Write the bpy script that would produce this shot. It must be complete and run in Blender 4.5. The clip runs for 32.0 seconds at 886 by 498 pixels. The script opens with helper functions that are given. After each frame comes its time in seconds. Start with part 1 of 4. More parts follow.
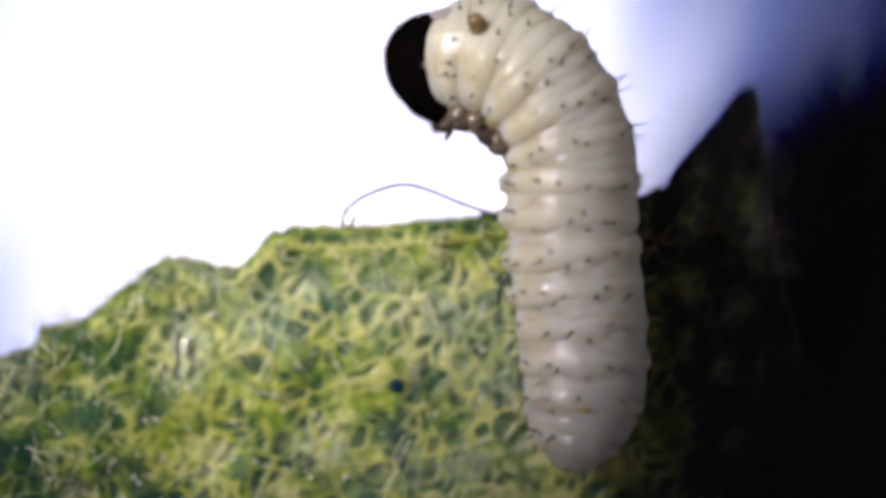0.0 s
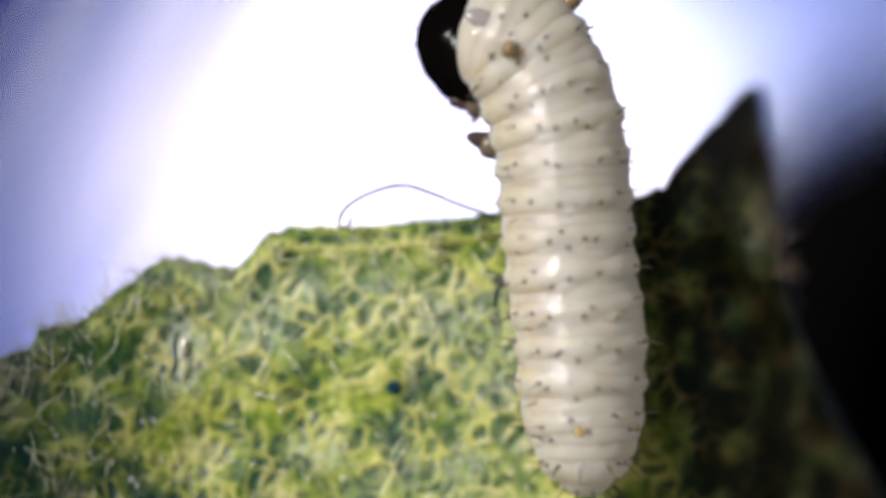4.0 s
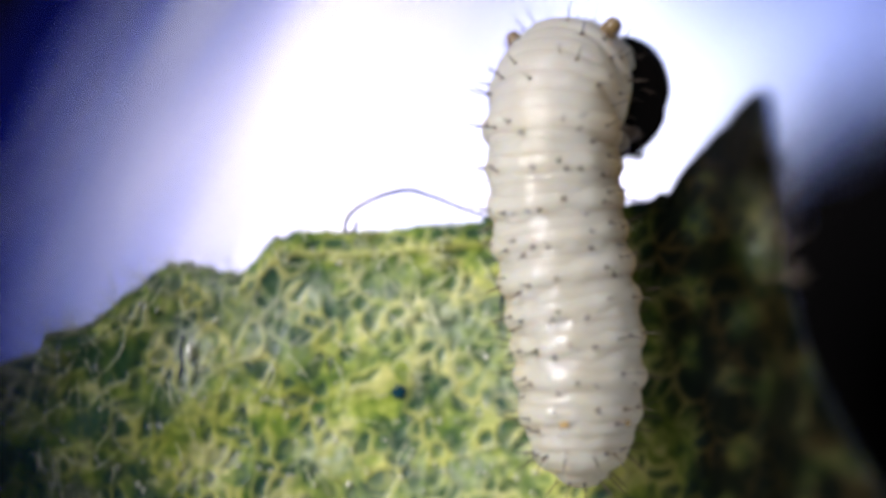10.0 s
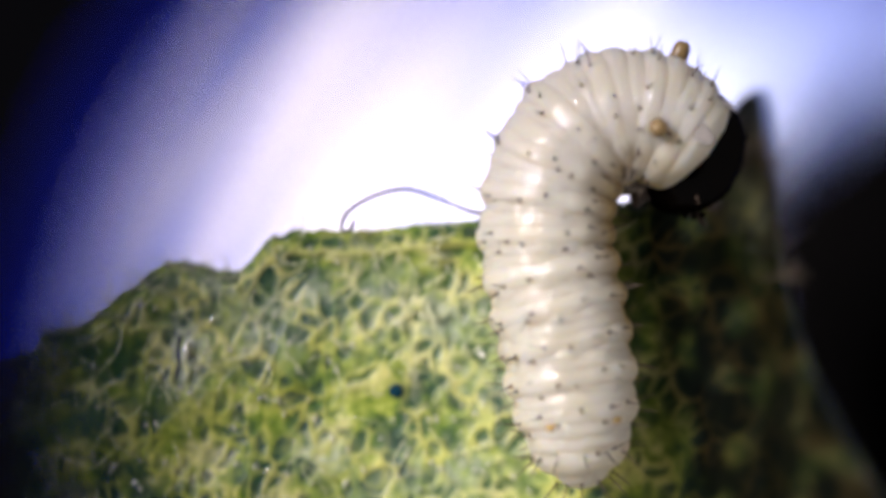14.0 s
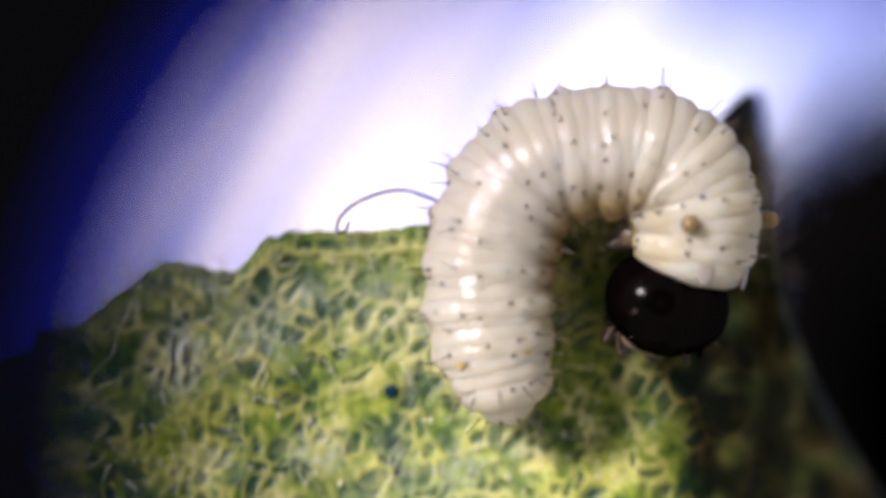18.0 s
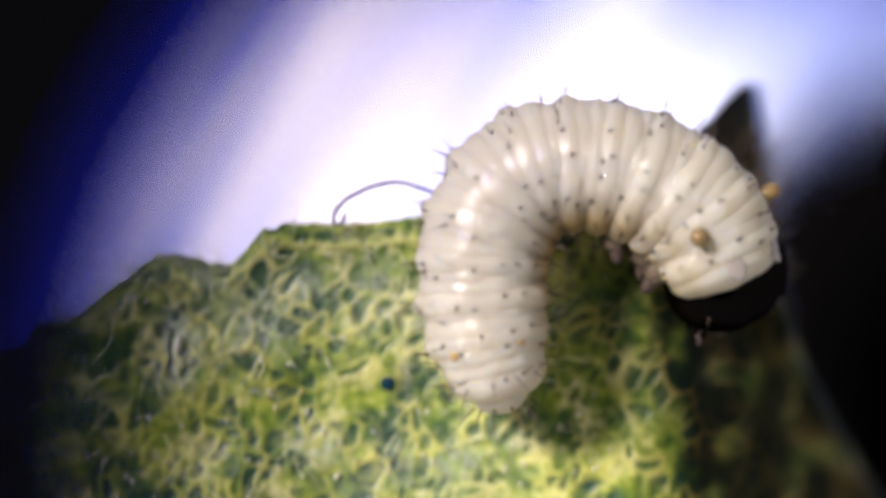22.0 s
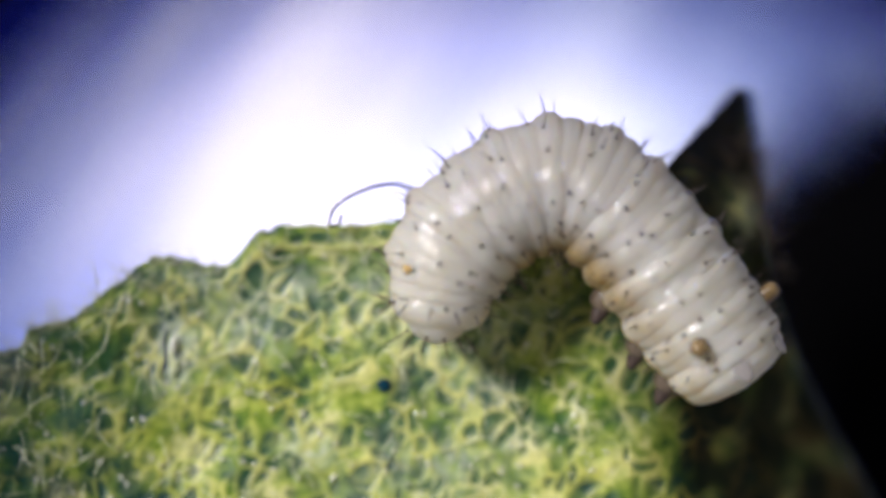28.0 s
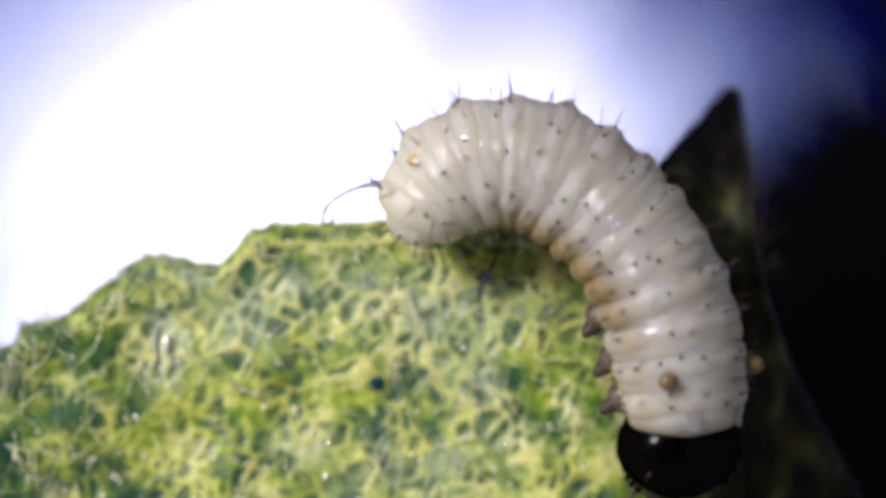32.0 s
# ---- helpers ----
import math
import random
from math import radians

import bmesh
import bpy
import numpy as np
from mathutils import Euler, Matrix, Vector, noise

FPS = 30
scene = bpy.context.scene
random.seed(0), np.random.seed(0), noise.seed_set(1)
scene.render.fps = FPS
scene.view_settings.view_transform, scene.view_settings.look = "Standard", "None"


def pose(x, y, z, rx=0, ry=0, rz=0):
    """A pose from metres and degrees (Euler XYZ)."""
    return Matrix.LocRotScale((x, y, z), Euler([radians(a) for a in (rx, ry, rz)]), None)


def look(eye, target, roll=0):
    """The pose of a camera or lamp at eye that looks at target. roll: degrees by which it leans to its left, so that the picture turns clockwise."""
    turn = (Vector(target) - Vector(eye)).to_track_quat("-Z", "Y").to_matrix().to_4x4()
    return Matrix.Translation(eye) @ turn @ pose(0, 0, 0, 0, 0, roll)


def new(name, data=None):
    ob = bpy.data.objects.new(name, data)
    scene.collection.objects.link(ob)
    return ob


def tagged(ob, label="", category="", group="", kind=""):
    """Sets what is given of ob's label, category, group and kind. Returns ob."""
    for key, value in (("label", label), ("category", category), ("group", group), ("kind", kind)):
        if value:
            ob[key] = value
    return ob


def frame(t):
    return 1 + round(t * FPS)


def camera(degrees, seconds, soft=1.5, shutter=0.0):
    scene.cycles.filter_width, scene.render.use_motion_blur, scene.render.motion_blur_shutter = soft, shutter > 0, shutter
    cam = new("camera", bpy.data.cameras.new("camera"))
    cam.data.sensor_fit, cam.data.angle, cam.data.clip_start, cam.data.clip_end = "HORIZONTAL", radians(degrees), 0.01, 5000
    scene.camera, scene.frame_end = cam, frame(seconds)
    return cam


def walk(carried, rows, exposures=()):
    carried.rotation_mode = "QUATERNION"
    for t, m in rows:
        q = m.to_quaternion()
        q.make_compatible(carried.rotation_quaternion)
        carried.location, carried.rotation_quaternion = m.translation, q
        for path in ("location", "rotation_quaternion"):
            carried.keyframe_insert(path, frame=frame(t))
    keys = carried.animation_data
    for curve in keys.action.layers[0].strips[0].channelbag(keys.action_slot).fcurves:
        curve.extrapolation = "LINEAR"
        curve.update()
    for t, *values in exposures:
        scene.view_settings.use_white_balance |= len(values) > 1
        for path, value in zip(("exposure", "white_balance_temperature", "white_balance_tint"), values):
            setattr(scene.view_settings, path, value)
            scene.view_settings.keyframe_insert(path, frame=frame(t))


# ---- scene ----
MM = 0.001
DISTANCE = 21.5363          # millimetres from the lens to the leaf
cam = camera(10.4, 32.0, soft=4.5)
cam.data.dof.use_dof = True
cam.data.dof.focus_distance = (DISTANCE - 0.3) * MM
cam.data.dof.aperture_fstop = 107.0

# the held microscope drifts a little over the leaf: seconds, millimetres
CAMERA_ROWS = [
    (0, 0, 0), (0.5, 0.013, 0), (1, 0.005, 0), (1.5, -0.01, -0.007), (2, 0, -0.007), (2.5, 0.007, -0.013), (3, 0.015, 0), (3.5, 0.02, 0.003),
    (5.5, -0.018, 0.007), (6, -0.007, 0.007), (6.5, -0.018, -0.005), (7, -0.03, -0.007), (7.5, -0.022, -0.005), (8, 0, 0.003), (8.5, 0, -0.005),
    (9, 0.013, 0.015), (9.5, -0.007, 0.022), (10, -0.01, 0.025), (10.5, -0.035, 0.015), (11, -0.01, 0.015), (11.5, -0.003, 0.007), (12, 0.005, 0.025),
    (12.5, 0.022, 0.03), (13, 0.02, 0.025), (13.5, 0.005, 0.022), (14, 0.005, 0.018), (14.5, 0.022, 0.015), (16.5, 0.02, 0.015), (17, 0.03, 0.015),
    (17.5, 0.03, 0.015), (18, 0.028, 0.022), (18.5, 0.022, 0.01), (19, 0.005, 0.007), (19.5, 0.043, 0.003), (20, 0.055, -0.013),
    (20.5, 0.058, -0.005), (21, 0.058, -0.007), (21.5, 0.05, -0.013), (22, 0.043, -0.013), (22.5, 0.05, -0.015), (23, 0.058, -0.013),
    (23.5, 0.058, -0.005), (24, 0.055, 0.003), (24.5, 0.055, 0.003), (25, 0.072, -0.005), (25.5, 0.07, -0.013), (27.5, 0.043, 0.003),
    (28, 0.058, -0.005), (28.5, 0.058, -0.007), (29, 0.065, -0.013), (29.5, 0.077, -0.005), (30, 0.065, -0.007), (30.5, 0.065, -0.013),
    (31, 0.065, -0.015), (31.5, 0.085, -0.007), (32, 0.088, -0.013),
]
# seconds, stops, kelvin, tint: the camera's automatic balance drifts
EXPOSURES = [(0.0, -0.18, 6850, 10), (3.0, -0.15, 6800, 10), (6.0, -0.06, 6450, 10), (10.0, -0.03, 6350, 10), (13.0, 0.1, 6650, 13), (17.0, 0.34, 7000, 15), (23.0, 0.32, 6980, 15),
             (25.5, 0.1, 6500, 12), (28.0, -0.06, 6350, 11), (32.0, -0.02, 6550, 12)]
walk(cam, [(t, pose(x * MM, y * MM, DISTANCE * MM)) for t, x, y in CAMERA_ROWS], EXPOSURES)

# ---- light: a low lamp beside the leaf, a lit plate far below it, a dim room ----
world = bpy.data.worlds.new("room")
scene.world = world
world.use_nodes = True
world.node_tree.nodes["Background"].inputs[0].default_value = (1.0, 0.98, 0.93, 1)
world.node_tree.nodes["Background"].inputs[1].default_value = 0.4
lamp = bpy.data.lights.new("side_lamp", "SUN")
lamp.energy, lamp.angle, lamp.color = 4.5, radians(12), (1.0, 0.985, 0.98)
new("side_lamp", lamp).matrix_world = look((-8.0 * MM, 5.0 * MM, 9.6 * MM), (0, 0, 0))


# ---- materials ----
def material(name, color=(0.5, 0.5, 0.5), rough=0.5, **more):
    m = bpy.data.materials.new(name)
    m.use_nodes = True
    b = m.node_tree.nodes["Principled BSDF"]
    b.inputs["Base Color"].default_value = (*color, 1)
    b.inputs["Roughness"].default_value = rough
    for key, value in more.items():
        b.inputs[key.replace("_", " ")].default_value = value
    return m


def node(m, kind, **values):
    n = m.node_tree.nodes.new(kind)
    for key, value in values.items():
        n.inputs[key.replace("_", " ")].default_value = value
    return n


def link(m, a, b):
    m.node_tree.links.new(a, b)


def ramp(m, source, stops):
    r = m.node_tree.nodes.new("ShaderNodeValToRGB")
    while len(r.color_ramp.elements) < len(stops):
        r.color_ramp.elements.new(0.5)
    for e, (at, c) in zip(r.color_ramp.elements, stops):
        e.position, e.color = at, (*c, 1) if len(c) == 3 else c
    link(m, source, r.inputs[0])
    return r.outputs[0]


def noise_of(m, scale, detail=3.0, coords="Object", stretch=None, rough=0.55):
    tc = m.node_tree.nodes.new("ShaderNodeTexCoord")
    n = node(m, "ShaderNodeTexNoise", Scale=scale, Detail=detail, Roughness=rough)
    if stretch:
        turn = m.node_tree.nodes.new("ShaderNodeMapping")
        turn.inputs["Rotation"].default_value = (0, 0, radians(stretch[3]))
        link(m, tc.outputs[coords], turn.inputs[0])
        mp = m.node_tree.nodes.new("ShaderNodeMapping")
        mp.inputs["Scale"].default_value = stretch[:3]
        link(m, turn.outputs[0], mp.inputs[0])
        link(m, mp.outputs[0], n.inputs["Vector"])
    else:
        link(m, tc.outputs[coords], n.inputs["Vector"])
    return n.outputs[0]


def mix(m, factor, a, b, blend="MIX"):
    n = m.node_tree.nodes.new("ShaderNodeMix")
    n.data_type, n.blend_type = "RGBA", blend
    for socket, v in ((n.inputs[0], factor), (n.inputs[6], a), (n.inputs[7], b)):
        if isinstance(v, (int, float)):
            socket.default_value = v
        elif isinstance(v, tuple):
            socket.default_value = (*v, 1)
        else:
            link(m, v, socket)
    return n.outputs[2]


def bump(m, height, strength, distance):
    n = node(m, "ShaderNodeBump", Strength=strength, Distance=distance)
    link(m, height, n.inputs["Height"])
    for socket in ("Normal", "Coat Normal"):
        link(m, n.outputs[0], m.node_tree.nodes["Principled BSDF"].inputs[socket])
    return n.outputs[0]


def base_of(m):
    return m.node_tree.nodes["Principled BSDF"].inputs["Base Color"]


def leaf_material():
    m = material("leaf_tissue", rough=0.5, Specular_IOR_Level=0.35, Subsurface_Weight=0.2, Subsurface_Scale=0.07 * MM)
    m.node_tree.nodes["Principled BSDF"].inputs["Subsurface Radius"].default_value = (0.9, 1.0, 0.4)
    layer = {}
    for name in ("vein", "wool_glint", "pit", "side_shade"):
        layer[name] = m.node_tree.nodes.new("ShaderNodeAttribute")
        layer[name].attribute_name = name
    broad = noise_of(m, 2600, 3)
    patch = noise_of(m, 1500, 2, stretch=(1, 1, 1, 40))
    fine = noise_of(m, 30000, 4)
    mid = noise_of(m, 7500, 3, rough=0.6)
    patchy = mix(m, 0.55, broad, mid)
    blade = ramp(m, patchy, [(0.37, (0.008, 0.045, 0.018)), (0.44, (0.038, 0.108, 0.014)), (0.5, (0.15, 0.235, 0.02)), (0.56, (0.32, 0.39, 0.055)), (0.64, (0.69, 0.67, 0.27))])
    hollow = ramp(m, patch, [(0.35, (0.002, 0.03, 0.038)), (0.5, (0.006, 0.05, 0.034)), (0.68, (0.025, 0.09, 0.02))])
    rib = ramp(m, patch, [(0.3, (0.4, 0.41, 0.05)), (0.5, (0.64, 0.6, 0.2)), (0.7, (0.8, 0.75, 0.47))])
    c = mix(m, layer["wool_glint"].outputs["Fac"], blade, (0.66, 0.69, 0.58))
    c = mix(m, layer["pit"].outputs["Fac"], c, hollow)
    ridge = ramp(m, layer["vein"].outputs["Fac"], [(0.15, (0, 0, 0)), (0.9, (0.85,) * 3)])
    c = mix(m, ridge, c, rib)
    # shade painted into the right side and lobe: blackish cells, rusty vein mesh
    shade_tint = mix(m, ridge, (0.003, 0.0055, 0.0045), (0.055, 0.036, 0.011))
    c = mix(m, layer["side_shade"].outputs["Fac"], c, shade_tint)
    grain = ramp(m, fine, [(0.3, (0.78, 0.8, 0.76)), (0.7, (1.08, 1.06, 1.0))])
    c = mix(m, 1.0, c, grain, "MULTIPLY")
    link(m, c, base_of(m))
    # the painted shade also takes the gloss away
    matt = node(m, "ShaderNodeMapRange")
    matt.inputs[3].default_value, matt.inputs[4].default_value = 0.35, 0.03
    link(m, layer["side_shade"].outputs["Fac"], matt.inputs[0])
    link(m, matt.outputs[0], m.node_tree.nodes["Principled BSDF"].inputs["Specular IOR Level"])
    link(m, ramp(m, fine, [(0.3, (0.3,) * 3), (0.7, (0.65,) * 3)]), m.node_tree.nodes["Principled BSDF"].inputs["Roughness"])
    bump(m, fine, 0.3, 0.004 * MM)
    return m


def skin_material():
    """Thin glossy skin that lets light through: a lit side makes the whole body glow."""
    m = material("larva_skin", rough=0.5, Specular_IOR_Level=0.2, Subsurface_Weight=0.8, Subsurface_Scale=0.14 * MM)
    m.node_tree.nodes["Principled BSDF"].inputs["Subsurface Radius"].default_value = (1.0, 0.8, 0.55)
    soft = noise_of(m, 5000, 3)
    fine = noise_of(m, 22000, 3, stretch=(0.3, 1.6, 0.3, 0))
    c = ramp(m, soft, [(0.3, (0.82, 0.772, 0.678)), (0.55, (0.855, 0.817, 0.758)), (0.75, (0.873, 0.844, 0.82))])
    # ochre low on one flank: gut through the skin plus painted inner-bend shade
    tc = m.node_tree.nodes.new("ShaderNodeTexCoord")
    xyz = m.node_tree.nodes.new("ShaderNodeSeparateXYZ")
    link(m, tc.outputs["Object"], xyz.inputs[0])
    deep = m.node_tree.nodes.new("ShaderNodeVectorMath")
    deep.operation = "DOT_PRODUCT"
    deep.inputs[1].default_value = (-0.8, 0, 1)
    link(m, tc.outputs["Object"], deep.inputs[0])
    mr = node(m, "ShaderNodeMapRange")
    mr.inputs[1].default_value, mr.inputs[2].default_value = 0.04 * MM, -0.2 * MM
    link(m, deep.outputs["Value"], mr.inputs[0])
    blotch = ramp(m, noise_of(m, 6000, 3), [(0.3, (0.55,) * 3), (0.65, (1, 1, 1))])
    gut_shade = m.node_tree.nodes.new("ShaderNodeAttribute")
    gut_shade.attribute_name = "gut_shade"
    fill = mix(m, 1.0, mix(m, 1.0, mr.outputs[0], blotch, "MULTIPLY"), gut_shade.outputs["Fac"], "MULTIPLY")
    c = mix(m, fill, c, (0.42, 0.27, 0.09))
    # and in yellowish clumps along the flanks
    clump = ramp(m, noise_of(m, 7000, 3), [(0.45, (0, 0, 0)), (0.62, (1, 1, 1))])
    low = node(m, "ShaderNodeMapRange")
    low.inputs[1].default_value, low.inputs[2].default_value = 0.16 * MM, -0.12 * MM
    link(m, xyz.outputs[2], low.inputs[0])
    c = mix(m, mix(m, 1.0, clump, low.outputs[0], "MULTIPLY"), c, (0.74, 0.6, 0.32))
    link(m, c, base_of(m))
    folds = noise_of(m, 9000, 2, stretch=(0.22, 1.8, 0.22, 0))
    both_folds = mix(m, 0.5, folds, fine)
    relief = bump(m, both_folds, 0.95, 0.022 * MM)
    # the wet film breaks the glints up
    wet = node(m, "ShaderNodeBump", Strength=1.0, Distance=0.012 * MM)
    link(m, noise_of(m, 22000, 3), wet.inputs["Height"])
    link(m, relief, wet.inputs["Normal"])
    glow = m.node_tree.nodes.new("ShaderNodeBsdfTranslucent")
    link(m, mix(m, 1.0, c, (1.0, 0.97, 0.89), "MULTIPLY"), glow.inputs[0])
    link(m, relief, glow.inputs["Normal"])
    both = m.node_tree.nodes.new("ShaderNodeMixShader")
    both.inputs[0].default_value = 0.5
    link(m, m.node_tree.nodes["Principled BSDF"].outputs[0], both.inputs[1])
    link(m, glow.outputs[0], both.inputs[2])
    # the wet film on top
    film = m.node_tree.nodes.new("ShaderNodeBsdfAnisotropic")
    film.inputs["Color"].default_value, film.inputs["Roughness"].default_value = (1, 1, 1, 1), 0.08
    link(m, wet.outputs[0], film.inputs["Normal"])
    coated = m.node_tree.nodes.new("ShaderNodeMixShader")
    coated.inputs[0].default_value = 0.048
    link(m, both.outputs[0], coated.inputs[1])
    link(m, film.outputs[0], coated.inputs[2])
    link(m, coated.outputs[0], m.node_tree.nodes["Material Output"].inputs[0])
    return m


def plate_material():
    m = bpy.data.materials.new("lit_plate")
    m.use_nodes = True
    m.node_tree.nodes.clear()
    out = m.node_tree.nodes.new("ShaderNodeOutputMaterial")
    # the lit background is put in as the plate's own emission
    em = m.node_tree.nodes.new("ShaderNodeEmission")
    streak = noise_of(m, 1500, 4, stretch=(0.12, 1.2, 1, -60), rough=0.65)
    # painted falloff: brightest at one spot, weaker and bluer towards the rim
    tc = m.node_tree.nodes.new("ShaderNodeTexCoord")
    far = m.node_tree.nodes.new("ShaderNodeVectorMath")
    far.operation = "DISTANCE"
    far.inputs[1].default_value = (-0.8 * MM, 0.35 * MM, -14.0 * MM)
    link(m, tc.outputs["Object"], far.inputs[0])
    reach = node(m, "ShaderNodeMapRange")
    reach.inputs[1].default_value, reach.inputs[2].default_value = 0.0, 6.04 * MM
    link(m, far.outputs["Value"], reach.inputs[0])
    glow = ramp(m, reach.outputs[0], [(0.0, (2.3, 2.14, 2.5)), (0.26, (1.9, 1.8, 2.35)), (0.43, (1.12, 1.2, 1.8)), (0.6, (0.6, 0.72, 1.4)), (1.0, (0.05, 0.11, 0.65))])
    c = mix(m, 1.0, glow, ramp(m, streak, [(0.38, (0.35, 0.45, 0.8)), (0.5, (0.95,) * 3), (0.62, (1.75, 1.7, 1.4))]), "MULTIPLY")
    link(m, c, em.inputs[0])
    em.inputs[1].default_value = 1.0
    link(m, em.outputs[0], out.inputs[0])
    return m


LEAF = leaf_material()
SKIN = skin_material()
PLATE = plate_material()
HEAD = material("head_shell", (0.012, 0.006, 0.004), 0.6, Specular_IOR_Level=0.0)
link(HEAD, ramp(HEAD, noise_of(HEAD, 9000, 3), [(0.3, (0.0006, 0.0005, 0.0006)), (0.75, (0.002, 0.001, 0.0008))]), base_of(HEAD))
gloss = HEAD.node_tree.nodes.new("ShaderNodeBsdfAnisotropic")
gloss.inputs["Color"].default_value, gloss.inputs["Roughness"].default_value = (0.95, 0.96, 1.0, 1), 0.15
shell = HEAD.node_tree.nodes.new("ShaderNodeMixShader")
shell.inputs[0].default_value = 0.0045
link(HEAD, HEAD.node_tree.nodes["Principled BSDF"].outputs[0], shell.inputs[1])
link(HEAD, gloss.outputs[0], shell.inputs[2])
link(HEAD, shell.outputs[0], HEAD.node_tree.nodes["Material Output"].inputs[0])
CHITIN = material("brown_chitin", (0.05, 0.03, 0.025), 0.45, Specular_IOR_Level=0.25)
link(CHITIN, ramp(CHITIN, noise_of(CHITIN, 12000, 3), [(0.3, (0.012, 0.009, 0.014)), (0.7, (0.09, 0.06, 0.045))]), base_of(CHITIN))
WART = material("ochre_wart", (0.33, 0.22, 0.1), 0.35)
link(WART, ramp(WART, noise_of(WART, 14000, 3), [(0.3, (0.11, 0.065, 0.022)), (0.7, (0.29, 0.19, 0.08))]), base_of(WART))
SPOT = material("ochre_spot", (0.5, 0.34, 0.12), 0.25, Coat_Weight=0.8, Coat_Roughness=0.08)
link(SPOT, ramp(SPOT, noise_of(SPOT, 14000, 3), [(0.3, (0.36, 0.22, 0.07)), (0.7, (0.62, 0.45, 0.2))]), base_of(SPOT))
FLESH = material("brown_flesh", (0.3, 0.22, 0.14), 0.35, Coat_Weight=0.5, Coat_Roughness=0.1)
link(FLESH, ramp(FLESH, noise_of(FLESH, 12000, 3), [(0.3, (0.04, 0.028, 0.022)), (0.7, (0.15, 0.105, 0.07))]), base_of(FLESH))
SHIELD = material("grey_shield", (0.3, 0.27, 0.26), 0.25)
BRISTLE = material("dark_bristle", (0.06, 0.04, 0.03), 0.4, Specular_IOR_Level=0.3)
HAIR = material("pale_leaf_hair", (0.7, 0.7, 0.46), 0.22, Coat_Weight=0.6, Coat_Roughness=0.1)
BROWN_HAIR = material("brown_leaf_hair", (0.085, 0.06, 0.038), 0.4)
FIBRE = material("blue_black_fibre", (0.012, 0.02, 0.05), 0.5)
BLACK = material("black_plastic", (0.0015, 0.0015, 0.002), 1.0, Specular_IOR_Level=0.0)
DARK = material("matt_dark", (0.003, 0.003, 0.004), 0.95, Specular_IOR_Level=0.0)
link(DARK, ramp(DARK, noise_of(DARK, 700, 4), [(0.35, (0.0012, 0.0012, 0.0015)), (0.7, (0.004, 0.0036, 0.0036))]), base_of(DARK))
BLUE_EDGE = bpy.data.materials.new("blue_fringe_tint")
BLUE_EDGE.use_nodes = True
BLUE_EDGE.node_tree.nodes.clear()
tint = BLUE_EDGE.node_tree.nodes.new("ShaderNodeBsdfTransparent")
tint.inputs[0].default_value = (0.07, 0.13, 0.58, 1)
link(BLUE_EDGE, tint.outputs[0], BLUE_EDGE.node_tree.nodes.new("ShaderNodeOutputMaterial").inputs[0])
GLINT = material("bright_glint", (0.9, 0.88, 0.76), 0.22, Metallic=0.5)
PIT = material("dark_pit", (0.003, 0.03, 0.05), 0.9, Specular_IOR_Level=0.1)


# ---- mesh helpers ----
def mesh_of(name, verts, faces, mat, smooth=True):
    me = bpy.data.meshes.new(name)
    me.from_pydata([tuple(v) for v in verts], [], faces)
    me.materials.append(mat)
    if smooth:
        me.polygons.foreach_set("use_smooth", [True] * len(me.polygons))
    me.update()
    return me


def part(name, me, parent, label="", m=None):
    ob = new(name, me)
    ob.parent = parent
    if m is not None:
        ob.matrix_basis = m
    if label:
        ob["label"] = label
    return ob


def tube_data(points, radii, sides=6):
    """Vertices and faces of a closed tube along points (Vectors)."""
    verts, faces = [], []
    n = len(points)
    ref = Vector((0.31, 0.2, 0.93))
    for i, p in enumerate(points):
        d = (points[min(i + 1, n - 1)] - points[max(i - 1, 0)]).normalized()
        a = d.cross(ref).normalized()
        b = d.cross(a)
        for k in range(sides):
            w = 2 * math.pi * k / sides
            verts.append(p + (a * math.cos(w) + b * math.sin(w)) * radii[i])
    for i in range(n - 1):
        for k in range(sides):
            q = (k + 1) % sides
            faces.append((i * sides + k, i * sides + q, (i + 1) * sides + q, (i + 1) * sides + k))
    faces.append(tuple(range(sides - 1, -1, -1)))
    faces.append(tuple((n - 1) * sides + k for k in range(sides)))
    return verts, faces


def joined(pieces):
    verts, faces = [], []
    for v, f in pieces:
        o = len(verts)
        verts.extend(v)
        faces.extend(tuple(i + o for i in q) for q in f)
    return verts, faces


def spline(points):
    """Evenly spaced places along a smooth curve through points."""
    p = [Vector(q) for q in points]
    p = [p[0] * 2 - p[1]] + p + [p[-1] * 2 - p[-2]]
    fine = []
    for i in range(1, len(p) - 2):
        a, b, c, d = p[i - 1:i + 3]
        for k in range(12):
            u = k / 12
            fine.append(0.5 * ((2 * b) + (c - a) * u + (2 * a - 5 * b + 4 * c - d) * u * u + (3 * b - a - 3 * c + d) * u ** 3))
    fine.append(p[-2])
    run = [0.0]
    for a, b in zip(fine, fine[1:]):
        run.append(run[-1] + (b - a).length)
    run = np.array(run)
    xyz = np.array([tuple(q) for q in fine])
    return run, xyz


def at_run(run, xyz, s):
    return Vector([float(np.interp(s, run, xyz[:, k])) for k in range(3)])


